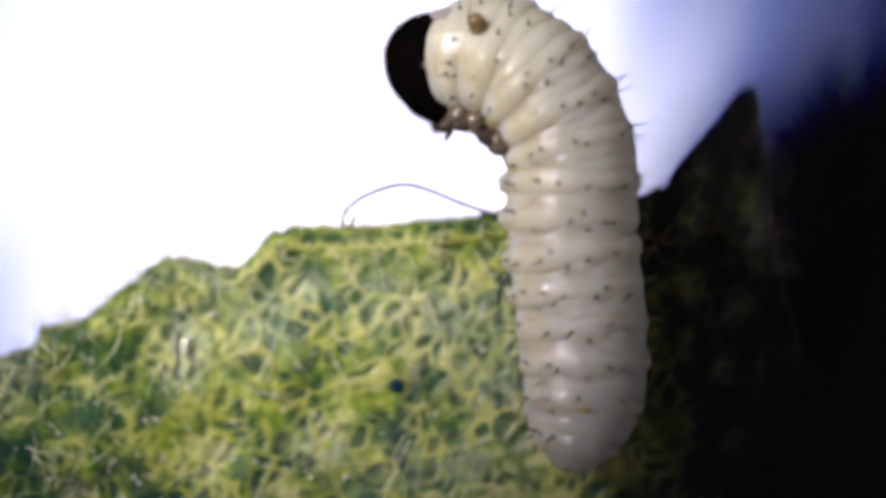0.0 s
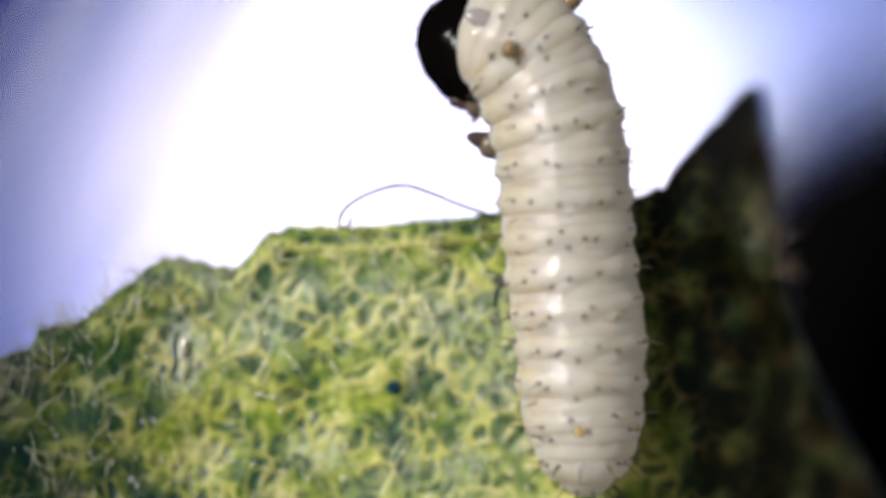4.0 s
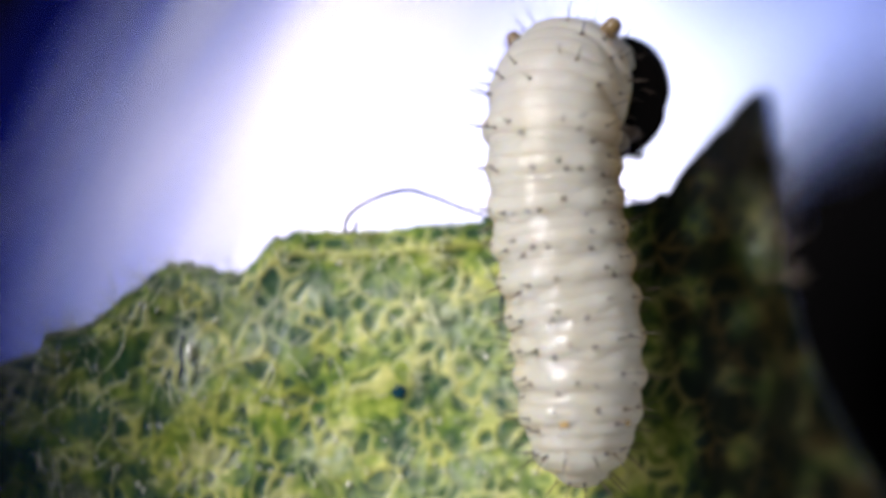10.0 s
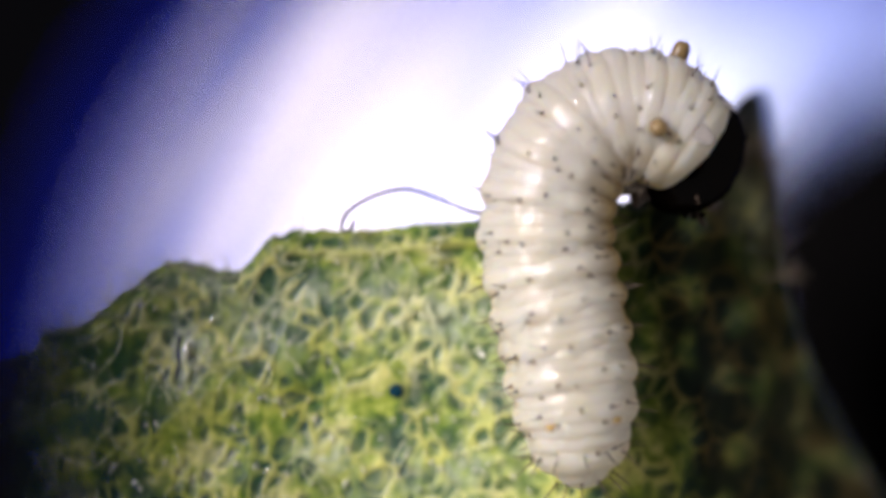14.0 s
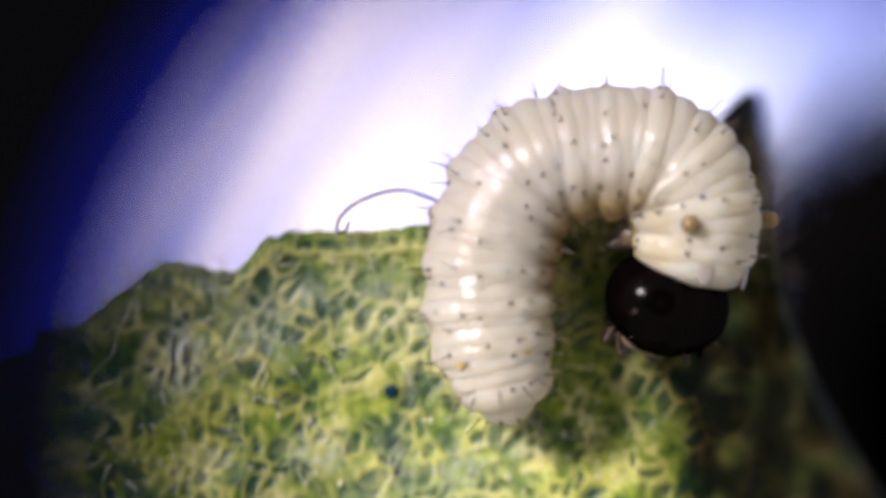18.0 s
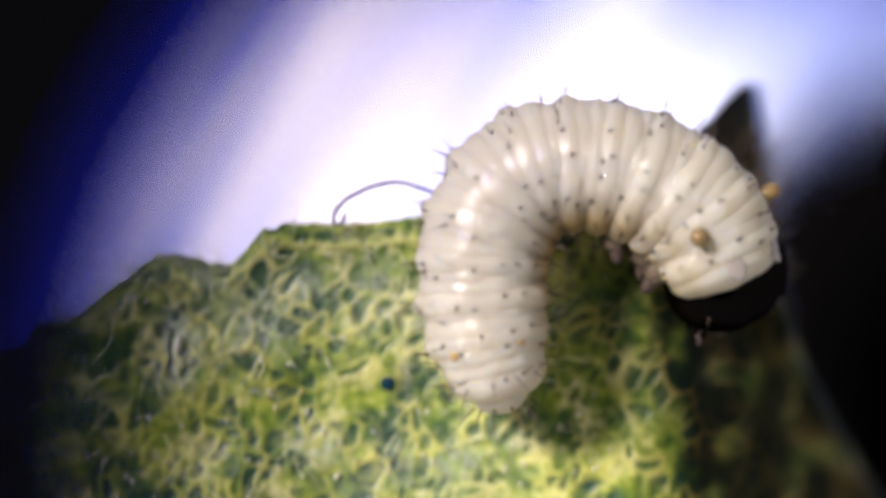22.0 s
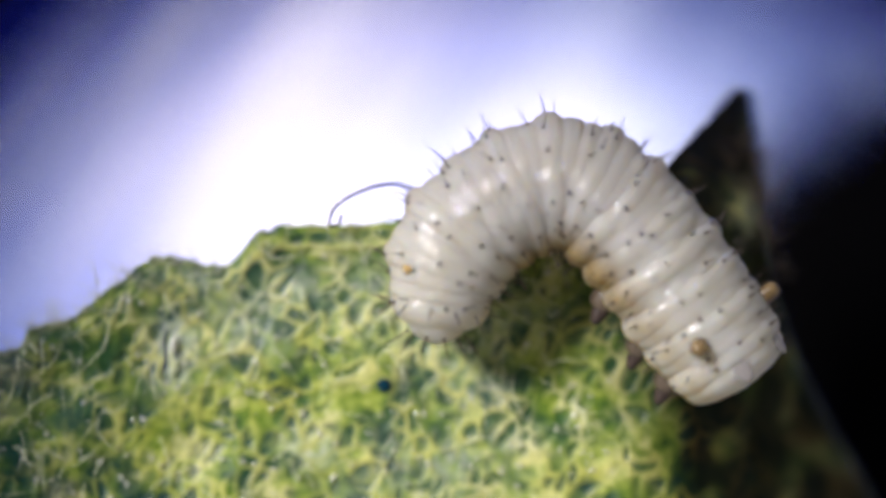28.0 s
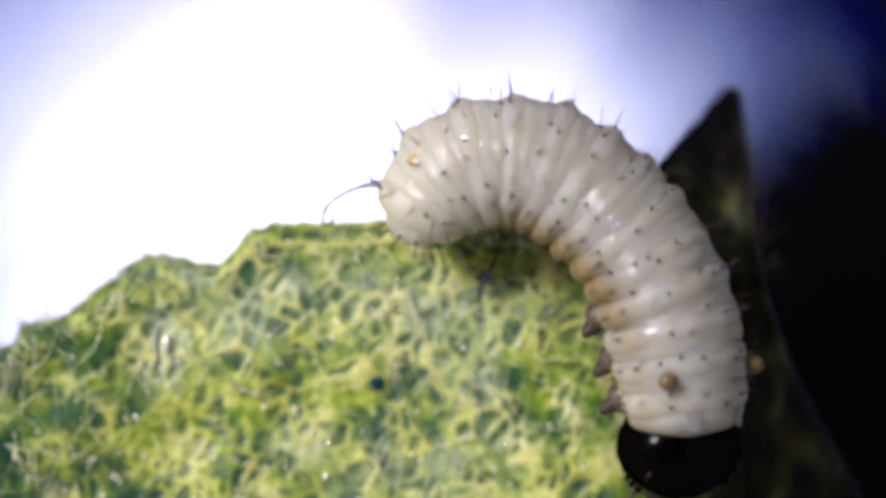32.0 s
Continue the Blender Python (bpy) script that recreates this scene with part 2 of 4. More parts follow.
# ---- the lit plate far below, the dark mass under the leaf, the eyepiece rim above ----
def ring_plate(name, inner, outer, z0, z1, mat, bevel, sides=96):
    """A flat ring with a rounded inner lip."""
    profile = [(outer, z0), (inner + bevel, z0)]
    for k in range(7):
        w = math.pi * k / 6
        profile.append((inner + bevel * (1 - math.sin(w)), (z0 + z1) / 2 - (z1 - z0) / 2 * math.cos(w)))
    profile += [(inner + bevel, z1), (outer, z1)]
    verts, faces = [], []
    n = len(profile)
    for k in range(sides):
        w = 2 * math.pi * k / sides
        verts += [(r * math.cos(w), r * math.sin(w), z) for r, z in profile]
    for k in range(sides):
        q = (k + 1) % sides
        for i in range(n):
            j = (i + 1) % n
            faces.append((k * n + i, q * n + i, q * n + j, k * n + j))
    return mesh_of(name, verts, faces, mat)


def build_stage():
    s = 10.0 * MM
    z = -14.0 * MM
    v = [(-s, -s, z), (s, -s, z), (s, s, z), (-s, s, z), (-s, -s, z - 0.5 * MM), (s, -s, z - 0.5 * MM), (s, s, z - 0.5 * MM), (-s, s, z - 0.5 * MM)]
    f = [(0, 1, 2, 3), (7, 6, 5, 4), (0, 4, 5, 1), (1, 5, 6, 2), (2, 6, 7, 3), (3, 7, 4, 0)]
    tagged(new("light_plate", mesh_of("light_plate", v, f, PLATE, False)), "glowing bluish white microscope stage plate with soft streaks", "light plate", kind="structure")

    # dark mass: a soft-edged block whose rounded shoulder runs up to the right
    edge = [(1.1, -4.6), (1.18, -1.6), (1.29, 0.2), (1.62, 0.56), (2.15, 0.86), (2.8, 1.08), (3.9, 1.25), (4.6, 1.3), (4.6, -4.6)]
    top, low = -13.2, -14.0
    n = len(edge)
    verts, faces = [], []
    mid = Vector((3.2, -2.0))
    for grow, zz in ((0.7, top + 0.12), (0.77, top + 0.06), (0.82, top - 0.08), (0.82, low)):
        for x, y in edge:
            p = (mid + (Vector((x, y)) - mid) * grow) * 1.40
            verts.append((p.x * MM, p.y * MM, zz * MM))
    for r in range(3):
        for k in range(n):
            q = (k + 1) % n
            faces.append((r * n + k, r * n + q, (r + 1) * n + q, (r + 1) * n + k))
    faces.append(tuple(range(n)))
    holder = tagged(new("dark_mass"), "dark out-of-focus mass drawn as a block on the lit plate", "holder", kind="structure")
    part("block", mesh_of("block", verts, faces, DARK), holder)
    # strands added only so that the mass's edge blurs softly
    rng = random.Random(77)
    fibres = []
    for i in range(1500):
        k = rng.randrange(7)
        u = rng.random()
        rim = Vector(edge[k]).lerp(Vector(edge[k + 1]), u)
        out = (rim - mid).normalized()
        side = Vector((-out.y, out.x)) * rng.uniform(-0.5, 0.5)
        a = (mid + (rim - mid) * 0.78) * 1.40
        length = 0.3 + 0.9 * rng.random() ** 1.5
        z0 = rng.uniform(low + 0.1, top)
        pts = [Vector((*(a + (out + side * v) * length * v), z0 + 0.1 * v)) * MM for v in (0, 0.35, 0.7, 1.0)]
        fibres.append(tube_data(pts, [0.05 * MM, 0.045 * MM, 0.032 * MM, 0.01 * MM], 4))
    part("edge_strands", mesh_of("edge_strands", *joined(fibres), DARK), holder, "dark strands added to soften the edge")["kind"] = "stuff"


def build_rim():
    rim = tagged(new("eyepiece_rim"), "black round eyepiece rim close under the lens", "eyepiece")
    # a clear blue ring, added to imitate the colour fringe of the vignette
    part("fringe_ring", ring_plate("fringe_ring", 1.04 * MM, 1.23 * MM, -0.01 * MM, 0.01 * MM, BLUE_EDGE, 0.01 * MM), rim, "added blue tinted ring that gives the lens colour fringe")
    # lip and collar widened out of view to block room light from above
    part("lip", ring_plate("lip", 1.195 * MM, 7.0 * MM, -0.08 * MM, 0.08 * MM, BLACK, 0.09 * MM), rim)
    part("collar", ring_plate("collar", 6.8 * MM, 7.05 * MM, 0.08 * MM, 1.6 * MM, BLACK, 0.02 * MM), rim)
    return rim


build_stage()
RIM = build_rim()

# ---- the leaf ----
MARGIN = [(-2.6, -0.85), (-2.1, -0.52), (-1.96, -0.485), (-1.81, -0.42), (-1.78, -0.34), (-1.585, -0.31), (-1.46, -0.2), (-1.285, -0.07),
          (-1.21, -0.035), (-1.085, -0.035), (-0.96, -0.085), (-0.885, -0.072), (-0.835, 0.0), (-0.76, 0.078), (-0.66, 0.108),
          (-0.46, 0.103), (-0.21, 0.115), (-0.01, 0.14), (0.19, 0.165), (0.54, 0.2), (0.865, 0.24), (0.99, 0.278), (1.055, 0.385), (1.165, 0.508),
          (1.295, 0.665), (1.35, 0.725), (1.405, 0.745), (1.435, 0.69), (1.445, 0.57), (1.45, 0.3), (1.49, 0.05), (1.54, -0.2), (1.64, -0.5), (1.8, -0.8), (1.95, -1.05), (2.1, -1.4), (2.2, -1.9)]


JITTER = {seed: np.random.default_rng(seed).random((400, 400, 2)) for seed in (3, 4)}


def cells(x, y, size, seed):
    """Nearest and second nearest distance to jittered seeds, for arrays in millimetres."""
    jit = JITTER[seed]
    gx, gy = np.floor(x / size).astype(int), np.floor(y / size).astype(int)
    f1 = np.full(x.shape, 9.0)
    f2 = np.full(x.shape, 9.0)
    kind = np.zeros(x.shape)
    for dx in (-1, 0, 1):
        for dy in (-1, 0, 1):
            ix, iy = gx + dx, gy + dy
            j = jit[ix % 400, iy % 400]
            d = np.hypot((ix + j[..., 0]) * size - x, (iy + j[..., 1]) * size - y)
            kind = np.where(d < f1, np.abs(j[..., 0] * 7.31 + j[..., 1] * 3.7) % 1.0, kind)
            f2 = np.where(d < f1, f1, np.minimum(f2, d))
            f1 = np.minimum(f1, d)
    return f1, f2, kind


def waves(x, y, seed, size):
    rng = np.random.default_rng(seed)
    s = np.zeros_like(x)
    for _ in range(7):
        a, p, k = rng.uniform(0, 2 * math.pi), rng.uniform(0, 6.28), rng.uniform(0.6, 1.6) * 2 * math.pi / size
        s += np.sin(k * (x * math.cos(a) + y * math.sin(a)) + p)
    return s / 7


def leaf_fall(x, y):
    """How far the blade bends down, in millimetres."""
    start = 0.93 + np.maximum(0.0, -y - 0.02) * 0.1
    over = np.maximum(0.0, x - start)
    steep = 1.15 + 1.5 * np.clip((y - 0.08) / 0.35, 0, 1)
    right = steep * np.where(over < 0.2, over * over / 0.4, over - 0.1)
    curl = np.maximum(0.0, x - 1.31 - 0.25 * np.maximum(0.0, -y)) * np.clip((y + 0.45) / 0.3, 0, 1) * np.clip((0.35 - y) / 0.15, 0, 1)
    right = right - 1.3 * curl
    left = -0.1 * np.maximum(0.0, -1.2 - x) ** 1.5
    low = 3.2 * np.maximum(0.0, -1.35 - y) ** 1.6
    return -np.minimum(right, 2.6) - left - low


def leaf_height(x, y, vein, pit):
    return leaf_fall(x, y) + 0.0045 * vein - 0.008 * pit + 0.03 * waves(x, y, 5, 0.5) - 0.06


def leaf_cells(x, y):
    """The raised vein mesh and the sunken pits between, both 0 to 1."""
    wx, wy = x + 0.05 * waves(x, y, 1, 0.24), y + 0.05 * waves(x, y, 2, 0.24)
    rx, ry = 0.83 * wx - 0.56 * wy, 0.56 * wx + 0.83 * wy
    f1, f2, kind = cells(rx * 1.2 + 20, ry * 0.85 + 20, 0.088, 3)
    big = np.exp(-((f2 - f1) / 0.019) ** 2)
    qx, qy = 0.31 * wx - 0.95 * wy, 0.95 * wx + 0.31 * wy
    g1, g2, _ = cells(qx + 20, qy + 20, 0.06, 4)
    small = np.exp(-((g2 - g1) / 0.016) ** 2)
    strong = np.clip(0.55 + 1.4 * waves(x, y, 11, 0.35), 0.0, 1)
    cover = np.clip(0.3 + 0.9 * waves(x, y, 9, 0.3), 0, 1)
    side = 0.5 + 0.5 * np.clip((x + 1.75) / 0.7, 0, 1)
    vein = np.clip((0.82 * big * strong + 0.5 * small * cover) * side, 0, 1)
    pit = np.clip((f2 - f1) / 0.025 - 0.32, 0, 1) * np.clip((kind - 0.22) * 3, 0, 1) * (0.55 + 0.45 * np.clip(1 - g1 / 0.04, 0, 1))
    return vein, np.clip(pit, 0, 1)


def side_shade_mask(x, y, top):
    """Shade painted as a dark strip along the torn lobe and browned tissue below it."""
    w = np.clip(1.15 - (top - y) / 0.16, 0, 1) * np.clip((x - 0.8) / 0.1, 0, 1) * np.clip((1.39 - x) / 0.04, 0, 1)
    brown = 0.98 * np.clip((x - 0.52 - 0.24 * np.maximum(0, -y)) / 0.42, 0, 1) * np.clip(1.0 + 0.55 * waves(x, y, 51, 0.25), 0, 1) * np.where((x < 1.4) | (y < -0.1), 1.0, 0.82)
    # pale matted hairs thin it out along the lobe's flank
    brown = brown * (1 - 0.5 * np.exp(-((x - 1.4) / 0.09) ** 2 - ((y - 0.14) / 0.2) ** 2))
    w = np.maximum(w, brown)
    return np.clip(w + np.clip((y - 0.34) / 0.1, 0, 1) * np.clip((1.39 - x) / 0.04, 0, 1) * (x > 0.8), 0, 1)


def wool_glint_mask(x, y):
    """Where matted pale hairs whiten the blade; some spots are glints and haze painted pale."""
    w = np.zeros_like(x)
    for cx, cy, rx, ry, k in ((-1.15, -0.43, 0.1, 0.16, 1.1), (-0.6, -0.19, 0.12, 0.09, 0.6), (-0.2, -0.17, 0.3, 0.12, 0.4), (-0.52, -0.88, 0.14, 0.1, 0.7), (-1.0, -0.15, 0.22, 0.1, 0.45),
                              (0.28, -0.34, 0.1, 0.2, 0.5), (0.3, -0.65, 0.05, 0.05, 0.8), (0.38, -0.86, 0.13, 0.08, 0.6), (0.1, -0.95, 0.2, 0.1, 0.4), (-1.9, -0.55, 0.1, 0.2, 0.4), (1.4, 0.14, 0.09, 0.2, 0.8), (1.42, 0.45, 0.03, 0.28, 0.45),
                              (0.0, -0.28, 0.55, 0.16, 0.55), (-0.8, -0.3, 0.25, 0.2, 0.5), (0.15, -0.55, 0.2, 0.2, 0.4), (0.0, -1.0, 0.5, 0.2, 0.35)):
        w = np.maximum(w, k * np.exp(-((x - cx) / rx) ** 2 - ((y - cy) / ry) ** 2))
    return np.clip(w * (0.75 + 0.8 * waves(x, y, 21, 0.09)), 0, 0.9)


def build_leaf():
    cols, rows = 520, 210
    mx, my = np.array(MARGIN).T
    xs = np.concatenate([np.linspace(-2.6, 1.25, 440), np.linspace(1.256, 2.2, cols - 440)])
    tops = np.interp(xs, mx, my)
    rng = np.random.default_rng(8)
    rag = np.convolve(rng.normal(0, 1, cols + 8), np.ones(5) / 5, "same")[4:-4]
    tops = tops + 0.012 * rag
    v = np.linspace(0, 1, rows) ** 1.25
    x = np.repeat(xs[:, None], rows, 1)
    y = tops[:, None] + (-2.3 - tops[:, None]) * v[None, :]
    vein, pit = leaf_cells(x, y)
    depth = np.clip((tops[:, None] - y) / 0.1, 0, 1)
    z = leaf_height(x, y, vein, pit) - 0.07 * (1 - depth) ** 2
    # a marginal rib runs just inside the upper edge
    rib = np.exp(-(((tops[:, None] - y) - 0.1) / 0.02) ** 2) * ((x > -0.72) & (x < 0.8))
    z = z + 0.02 * rib
    vein = np.clip(np.maximum(vein * (0.4 + 0.6 * depth), 0.65 * rib), 0, 1)
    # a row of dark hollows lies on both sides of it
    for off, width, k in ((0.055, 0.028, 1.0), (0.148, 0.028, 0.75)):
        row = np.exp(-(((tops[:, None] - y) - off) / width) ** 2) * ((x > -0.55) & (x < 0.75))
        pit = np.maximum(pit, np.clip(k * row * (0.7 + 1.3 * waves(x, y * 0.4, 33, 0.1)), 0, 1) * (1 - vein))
    # the blade is darker towards its torn end
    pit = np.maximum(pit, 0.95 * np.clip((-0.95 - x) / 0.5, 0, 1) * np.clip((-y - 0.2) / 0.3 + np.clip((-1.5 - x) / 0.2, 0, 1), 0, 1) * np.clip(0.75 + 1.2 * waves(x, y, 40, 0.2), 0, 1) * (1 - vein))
    n = cols * rows
    reach = 1 - np.minimum(z, 0) / DISTANCE
    verts = np.stack([x * reach, y * reach, z], -1).reshape(-1, 3) * MM
    under = verts.copy()
    under[:, 2] = (leaf_fall(x, y).reshape(-1) - 0.2) * MM
    a = (np.arange(cols - 1)[:, None] * rows + np.arange(rows - 1)[None, :]).reshape(-1)
    quads = np.stack([a, a + 1, a + rows + 1, a + rows], -1)
    flip = quads[:, ::-1] + n
    edge = [i * rows for i in range(cols)] + [(cols - 1) * rows + j for j in range(1, rows)] + [i * rows + rows - 1 for i in range(cols - 2, -1, -1)] + [j for j in range(rows - 2, 0, -1)]
    e = np.array(edge)
    f = np.roll(e, -1)
    side = np.stack([e, f, f + n, e + n], -1)
    me = bpy.data.meshes.new("blade")
    me.from_pydata(np.concatenate([verts, under]).tolist(), [], np.concatenate([quads, flip, side]).tolist())
    me.polygons.foreach_set("use_smooth", [True] * len(me.polygons))
    at = me.attributes.new("vein", "FLOAT", "POINT")
    at.data.foreach_set("value", np.concatenate([vein.reshape(-1), np.zeros(n)]).astype(np.float32))
    for name, mask in (("wool_glint", wool_glint_mask(x, y)), ("pit", pit), ("side_shade", side_shade_mask(x, y, tops[:, None]))):
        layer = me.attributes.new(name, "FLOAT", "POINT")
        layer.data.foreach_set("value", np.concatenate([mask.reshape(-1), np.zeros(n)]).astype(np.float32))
    me.materials.append(LEAF)
    leaf = tagged(new("leaf"), "ragged green leaf with a pale vein mesh and fine hairs", "leaf")
    part("blade", me, leaf)
    return leaf


def surface(x, y):
    a, b = np.array([x]), np.array([y])
    return float(leaf_height(a, b, *leaf_cells(a, b))[0])


LEAF_THING = build_leaf()


def ball(rx, ry, rz, seg=14, rows=8):
    verts = [(0, 0, rz)]
    faces = []
    for i in range(1, rows):
        w = math.pi * i / rows
        for k in range(seg):
            a = 2 * math.pi * k / seg
            verts.append((rx * math.sin(w) * math.cos(a), ry * math.sin(w) * math.sin(a), rz * math.cos(w)))
    verts.append((0, 0, -rz))
    for k in range(seg):
        q = (k + 1) % seg
        faces.append((0, 1 + k, 1 + q))
        for i in range(rows - 2):
            faces.append((1 + i * seg + k, 1 + (i + 1) * seg + k, 1 + (i + 1) * seg + q, 1 + i * seg + q))
        faces.append((1 + (rows - 2) * seg + k, len(verts) - 1, 1 + (rows - 2) * seg + q))
    return verts, faces


def build_leaf_hairs():
    rng = random.Random(4)
    mx, my = np.array(MARGIN).T
    pieces = []
    for i in range(360):
        x = rng.uniform(-2.05, 1.25)
        top = float(np.interp(x, mx, my))
        y = top - 0.03 - rng.random() ** 2.0 * 1.4
        if y < -1.2 or x > 0.7:
            continue
        z = surface(x, y)
        a = rng.uniform(0, 2 * math.pi)
        length = rng.uniform(0.08, 0.26)
        turn = rng.uniform(-1.6, 1.6)
        pts = []
        px, py = x, y
        for k in range(6):
            u = k / 5
            lift = 0.012 + 0.045 * math.sin(math.pi * u) * rng.uniform(0.6, 1.2)
            zz = max(z, surface(px, py)) + lift
            pts.append(Vector((px, py, zz)) * MM)
            px += math.cos(a + turn * u) * length / 5
            py += math.sin(a + turn * u) * length / 5
        r = rng.uniform(0.0013, 0.003) * MM
        pieces.append(tube_data(pts, [r, r, r, r * 0.9, r * 0.7, r * 0.3], 5))
    # fringe hairs that stand out past the torn edge
    for i in range(110):
        x = rng.uniform(-2.0, -0.88)
        top = float(np.interp(x, mx, my))
        a = rng.uniform(0.3 * math.pi, 1.0 * math.pi)
        length = rng.uniform(0.05, 0.15)
        z = surface(x, top - 0.02) - 0.03
        pts = [Vector((x + math.cos(a + 0.5 * u) * length * u, top - 0.03 + math.sin(a + 0.5 * u) * length * u, z + 0.03 * u)) * MM for u in (0, 0.25, 0.5, 0.75, 1)]
        r = rng.uniform(0.0013, 0.0024) * MM
        pieces.append(tube_data(pts, [r, r, r * 0.9, r * 0.7, r * 0.3], 5))
    # brownish fuzz along the darkened lobe
    fuzz = []
    for i in range(100):
        y = rng.uniform(-0.15, 0.5)
        x = float(np.interp(-y, [-0.69, -0.57, -0.3, -0.05, 0.2], [1.425, 1.44, 1.445, 1.48, 1.53])) - 0.015 - 0.14 * rng.random() ** 2
        a = rng.uniform(-0.45 * math.pi, 0.35 * math.pi)
        length = rng.uniform(0.06, 0.2)
        z = float(leaf_fall(np.array([x]), np.array([y]))[0]) - 0.05
        grow = 1 - z / DISTANCE
        pts = [Vector(((x + math.cos(a + 0.8 * u) * length * u) * grow, (y + math.sin(a + 0.8 * u) * length * u) * grow, z + 0.12 * math.sin(2.4 * u))) * MM for u in (0, 0.25, 0.5, 0.75, 1)]
        r = rng.uniform(0.0015, 0.0036) * MM
        fuzz.append(tube_data(pts, [r, r, r * 0.9, r * 0.7, r * 0.3], 5))
    lobe = part("lobe_fuzz", mesh_of("lobe_fuzz", *joined(fuzz), BROWN_HAIR), LEAF_THING, "brownish fuzz along the dark leaf lobe")
    lobe["kind"] = "stuff"
    # pale glossy beads added to give the leaf its sparkles
    beads = []
    for i in range(420):
        x = rng.uniform(-2.0, 1.3)
        y = float(np.interp(x, mx, my)) - 0.04 - rng.random() * 1.2
        if y < -1.15 or x > 0.8:
            continue
        r = rng.uniform(0.0035, 0.0085) * MM
        v, f = ball(r, r * rng.uniform(0.6, 2.6), r, 8, 6)
        spin = Matrix.Rotation(rng.uniform(0, 3.14), 3, "Z")
        o = Vector((x, y, surface(x, y) + 0.006)) * MM
        beads.append(([spin @ Vector(q) + o for q in v], f))
    drop = part("glint_bead", mesh_of("glint_bead", *joined(beads), GLINT), LEAF_THING, "scattered tiny glossy beads added as glints")
    drop["kind"] = "stuff"
    ob = part("leaf_hair", mesh_of("leaf_hair", *joined(pieces), HAIR), LEAF_THING, "tangle of fine pale silky leaf hairs")
    ob["kind"] = "stuff"


def build_fibres():
    def strand(name, pts, r, label):
        run, xyz = spline([Vector(p) * MM for p in pts])
        places = [at_run(run, xyz, run[-1] * k / 39) for k in range(40)]
        tagged(new(name, mesh_of(name, *tube_data(places, [r * MM] * 40, 8), FIBRE)), label, "fibre")
    strand("loose_fibre", [(-0.395, 0.15, 0.0), (-0.4, 0.115, 0.0), (-0.435, 0.095, 0.0), (-0.445, 0.135, 0.0), (-0.4, 0.2, 0.02), (-0.3, 0.255, 0.03), (-0.17, 0.285, 0.03), (-0.05, 0.255, 0.03), (0.1, 0.195, 0.02), (0.26, 0.145, 0.0)],
           0.0082, "thin blue-black fibre arching over the leaf edge")
    strand("short_fibre", [(0.325, -0.03, 0.02), (0.318, -0.06, 0.06), (0.285, -0.13, 0.08), (0.25, -0.19, 0.07), (0.25, -0.25, 0.02)], 0.0095, "short dark curved fibre lying on the leaf")
    strand("dark_fleck", [(-1.165, -0.36, 0.0), (-1.175, -0.42, 0.01), (-1.17, -0.48, 0.01), (-1.185, -0.55, 0.0)], 0.007, "short dark fleck drawn for a slit beside a bright glint")
    # one long bead added as the white glint next to the fleck
    drop = tagged(new("glint_spot", mesh_of("glint_spot", *ball(0.016 * MM, 0.04 * MM, 0.014 * MM), GLINT)), "small bright bead added as a glint on the woolly leaf", "drop")
    drop.location = (-1.14 * MM, -0.43 * MM, (surface(-1.14, -0.43) + 0.01) * MM)
    tagged(new("dark_speck", mesh_of("dark_speck", *ball(0.034 * MM, 0.034 * MM, 0.016 * MM), PIT)), "round blue-black speck stuck on the green leaf", "speck").location = (-0.205 * MM, -0.61 * MM, (surface(-0.205, -0.61) + 0.004) * MM)


build_leaf_hairs()
build_fibres()

# ---- the caterpillar: rigid body rings along a bending line ----
RINGS = 39
HALF = 0.13     # half length of a ring, millimetres


def ring_radius(i):
    u = i / (RINGS - 1)
    r = np.interp(u, [0, 0.03, 0.07, 0.14, 0.3, 0.6, 0.85, 0.93, 1.0], [0.15, 0.212, 0.25, 0.278, 0.292, 0.294, 0.298, 0.29, 0.262])
    return float(r) * (1 + 0.012 * math.sin(i * 2.3) * math.sin(i * 0.71))


def ring_swell(i, angle):
    """Each body segment is three rings: a furrow, a fat ring with side lobes, a lesser fold. angle: radians from the back."""
    flank = max(0.0, -math.cos(2 * angle)) ** 2
    return (0.968 - 0.045 * flank, 1.0 + 0.03 * flank, 0.984 - 0.012 * flank)[i % 3]


def bristle_angles(i):
    """Degrees round a ring, from the back, at which its bristles stand."""
    rng = random.Random(300 + i)
    if i in (0, 2):
        return [a + 12 * i for a in (-80, -50, -20, 15, 45, 75)]
    if i % 3 == 2:
        return []
    row = (-112, -92, -70, -46, -22, 12, 34, 58, 80, 100, 118) if i % 3 == 1 else (-84, -58, -30, 6, 30, 62, 90)
    return [a + rng.uniform(-11, 11) for a in row if rng.random() > (0.14 if i % 3 == 1 else 0.3)]


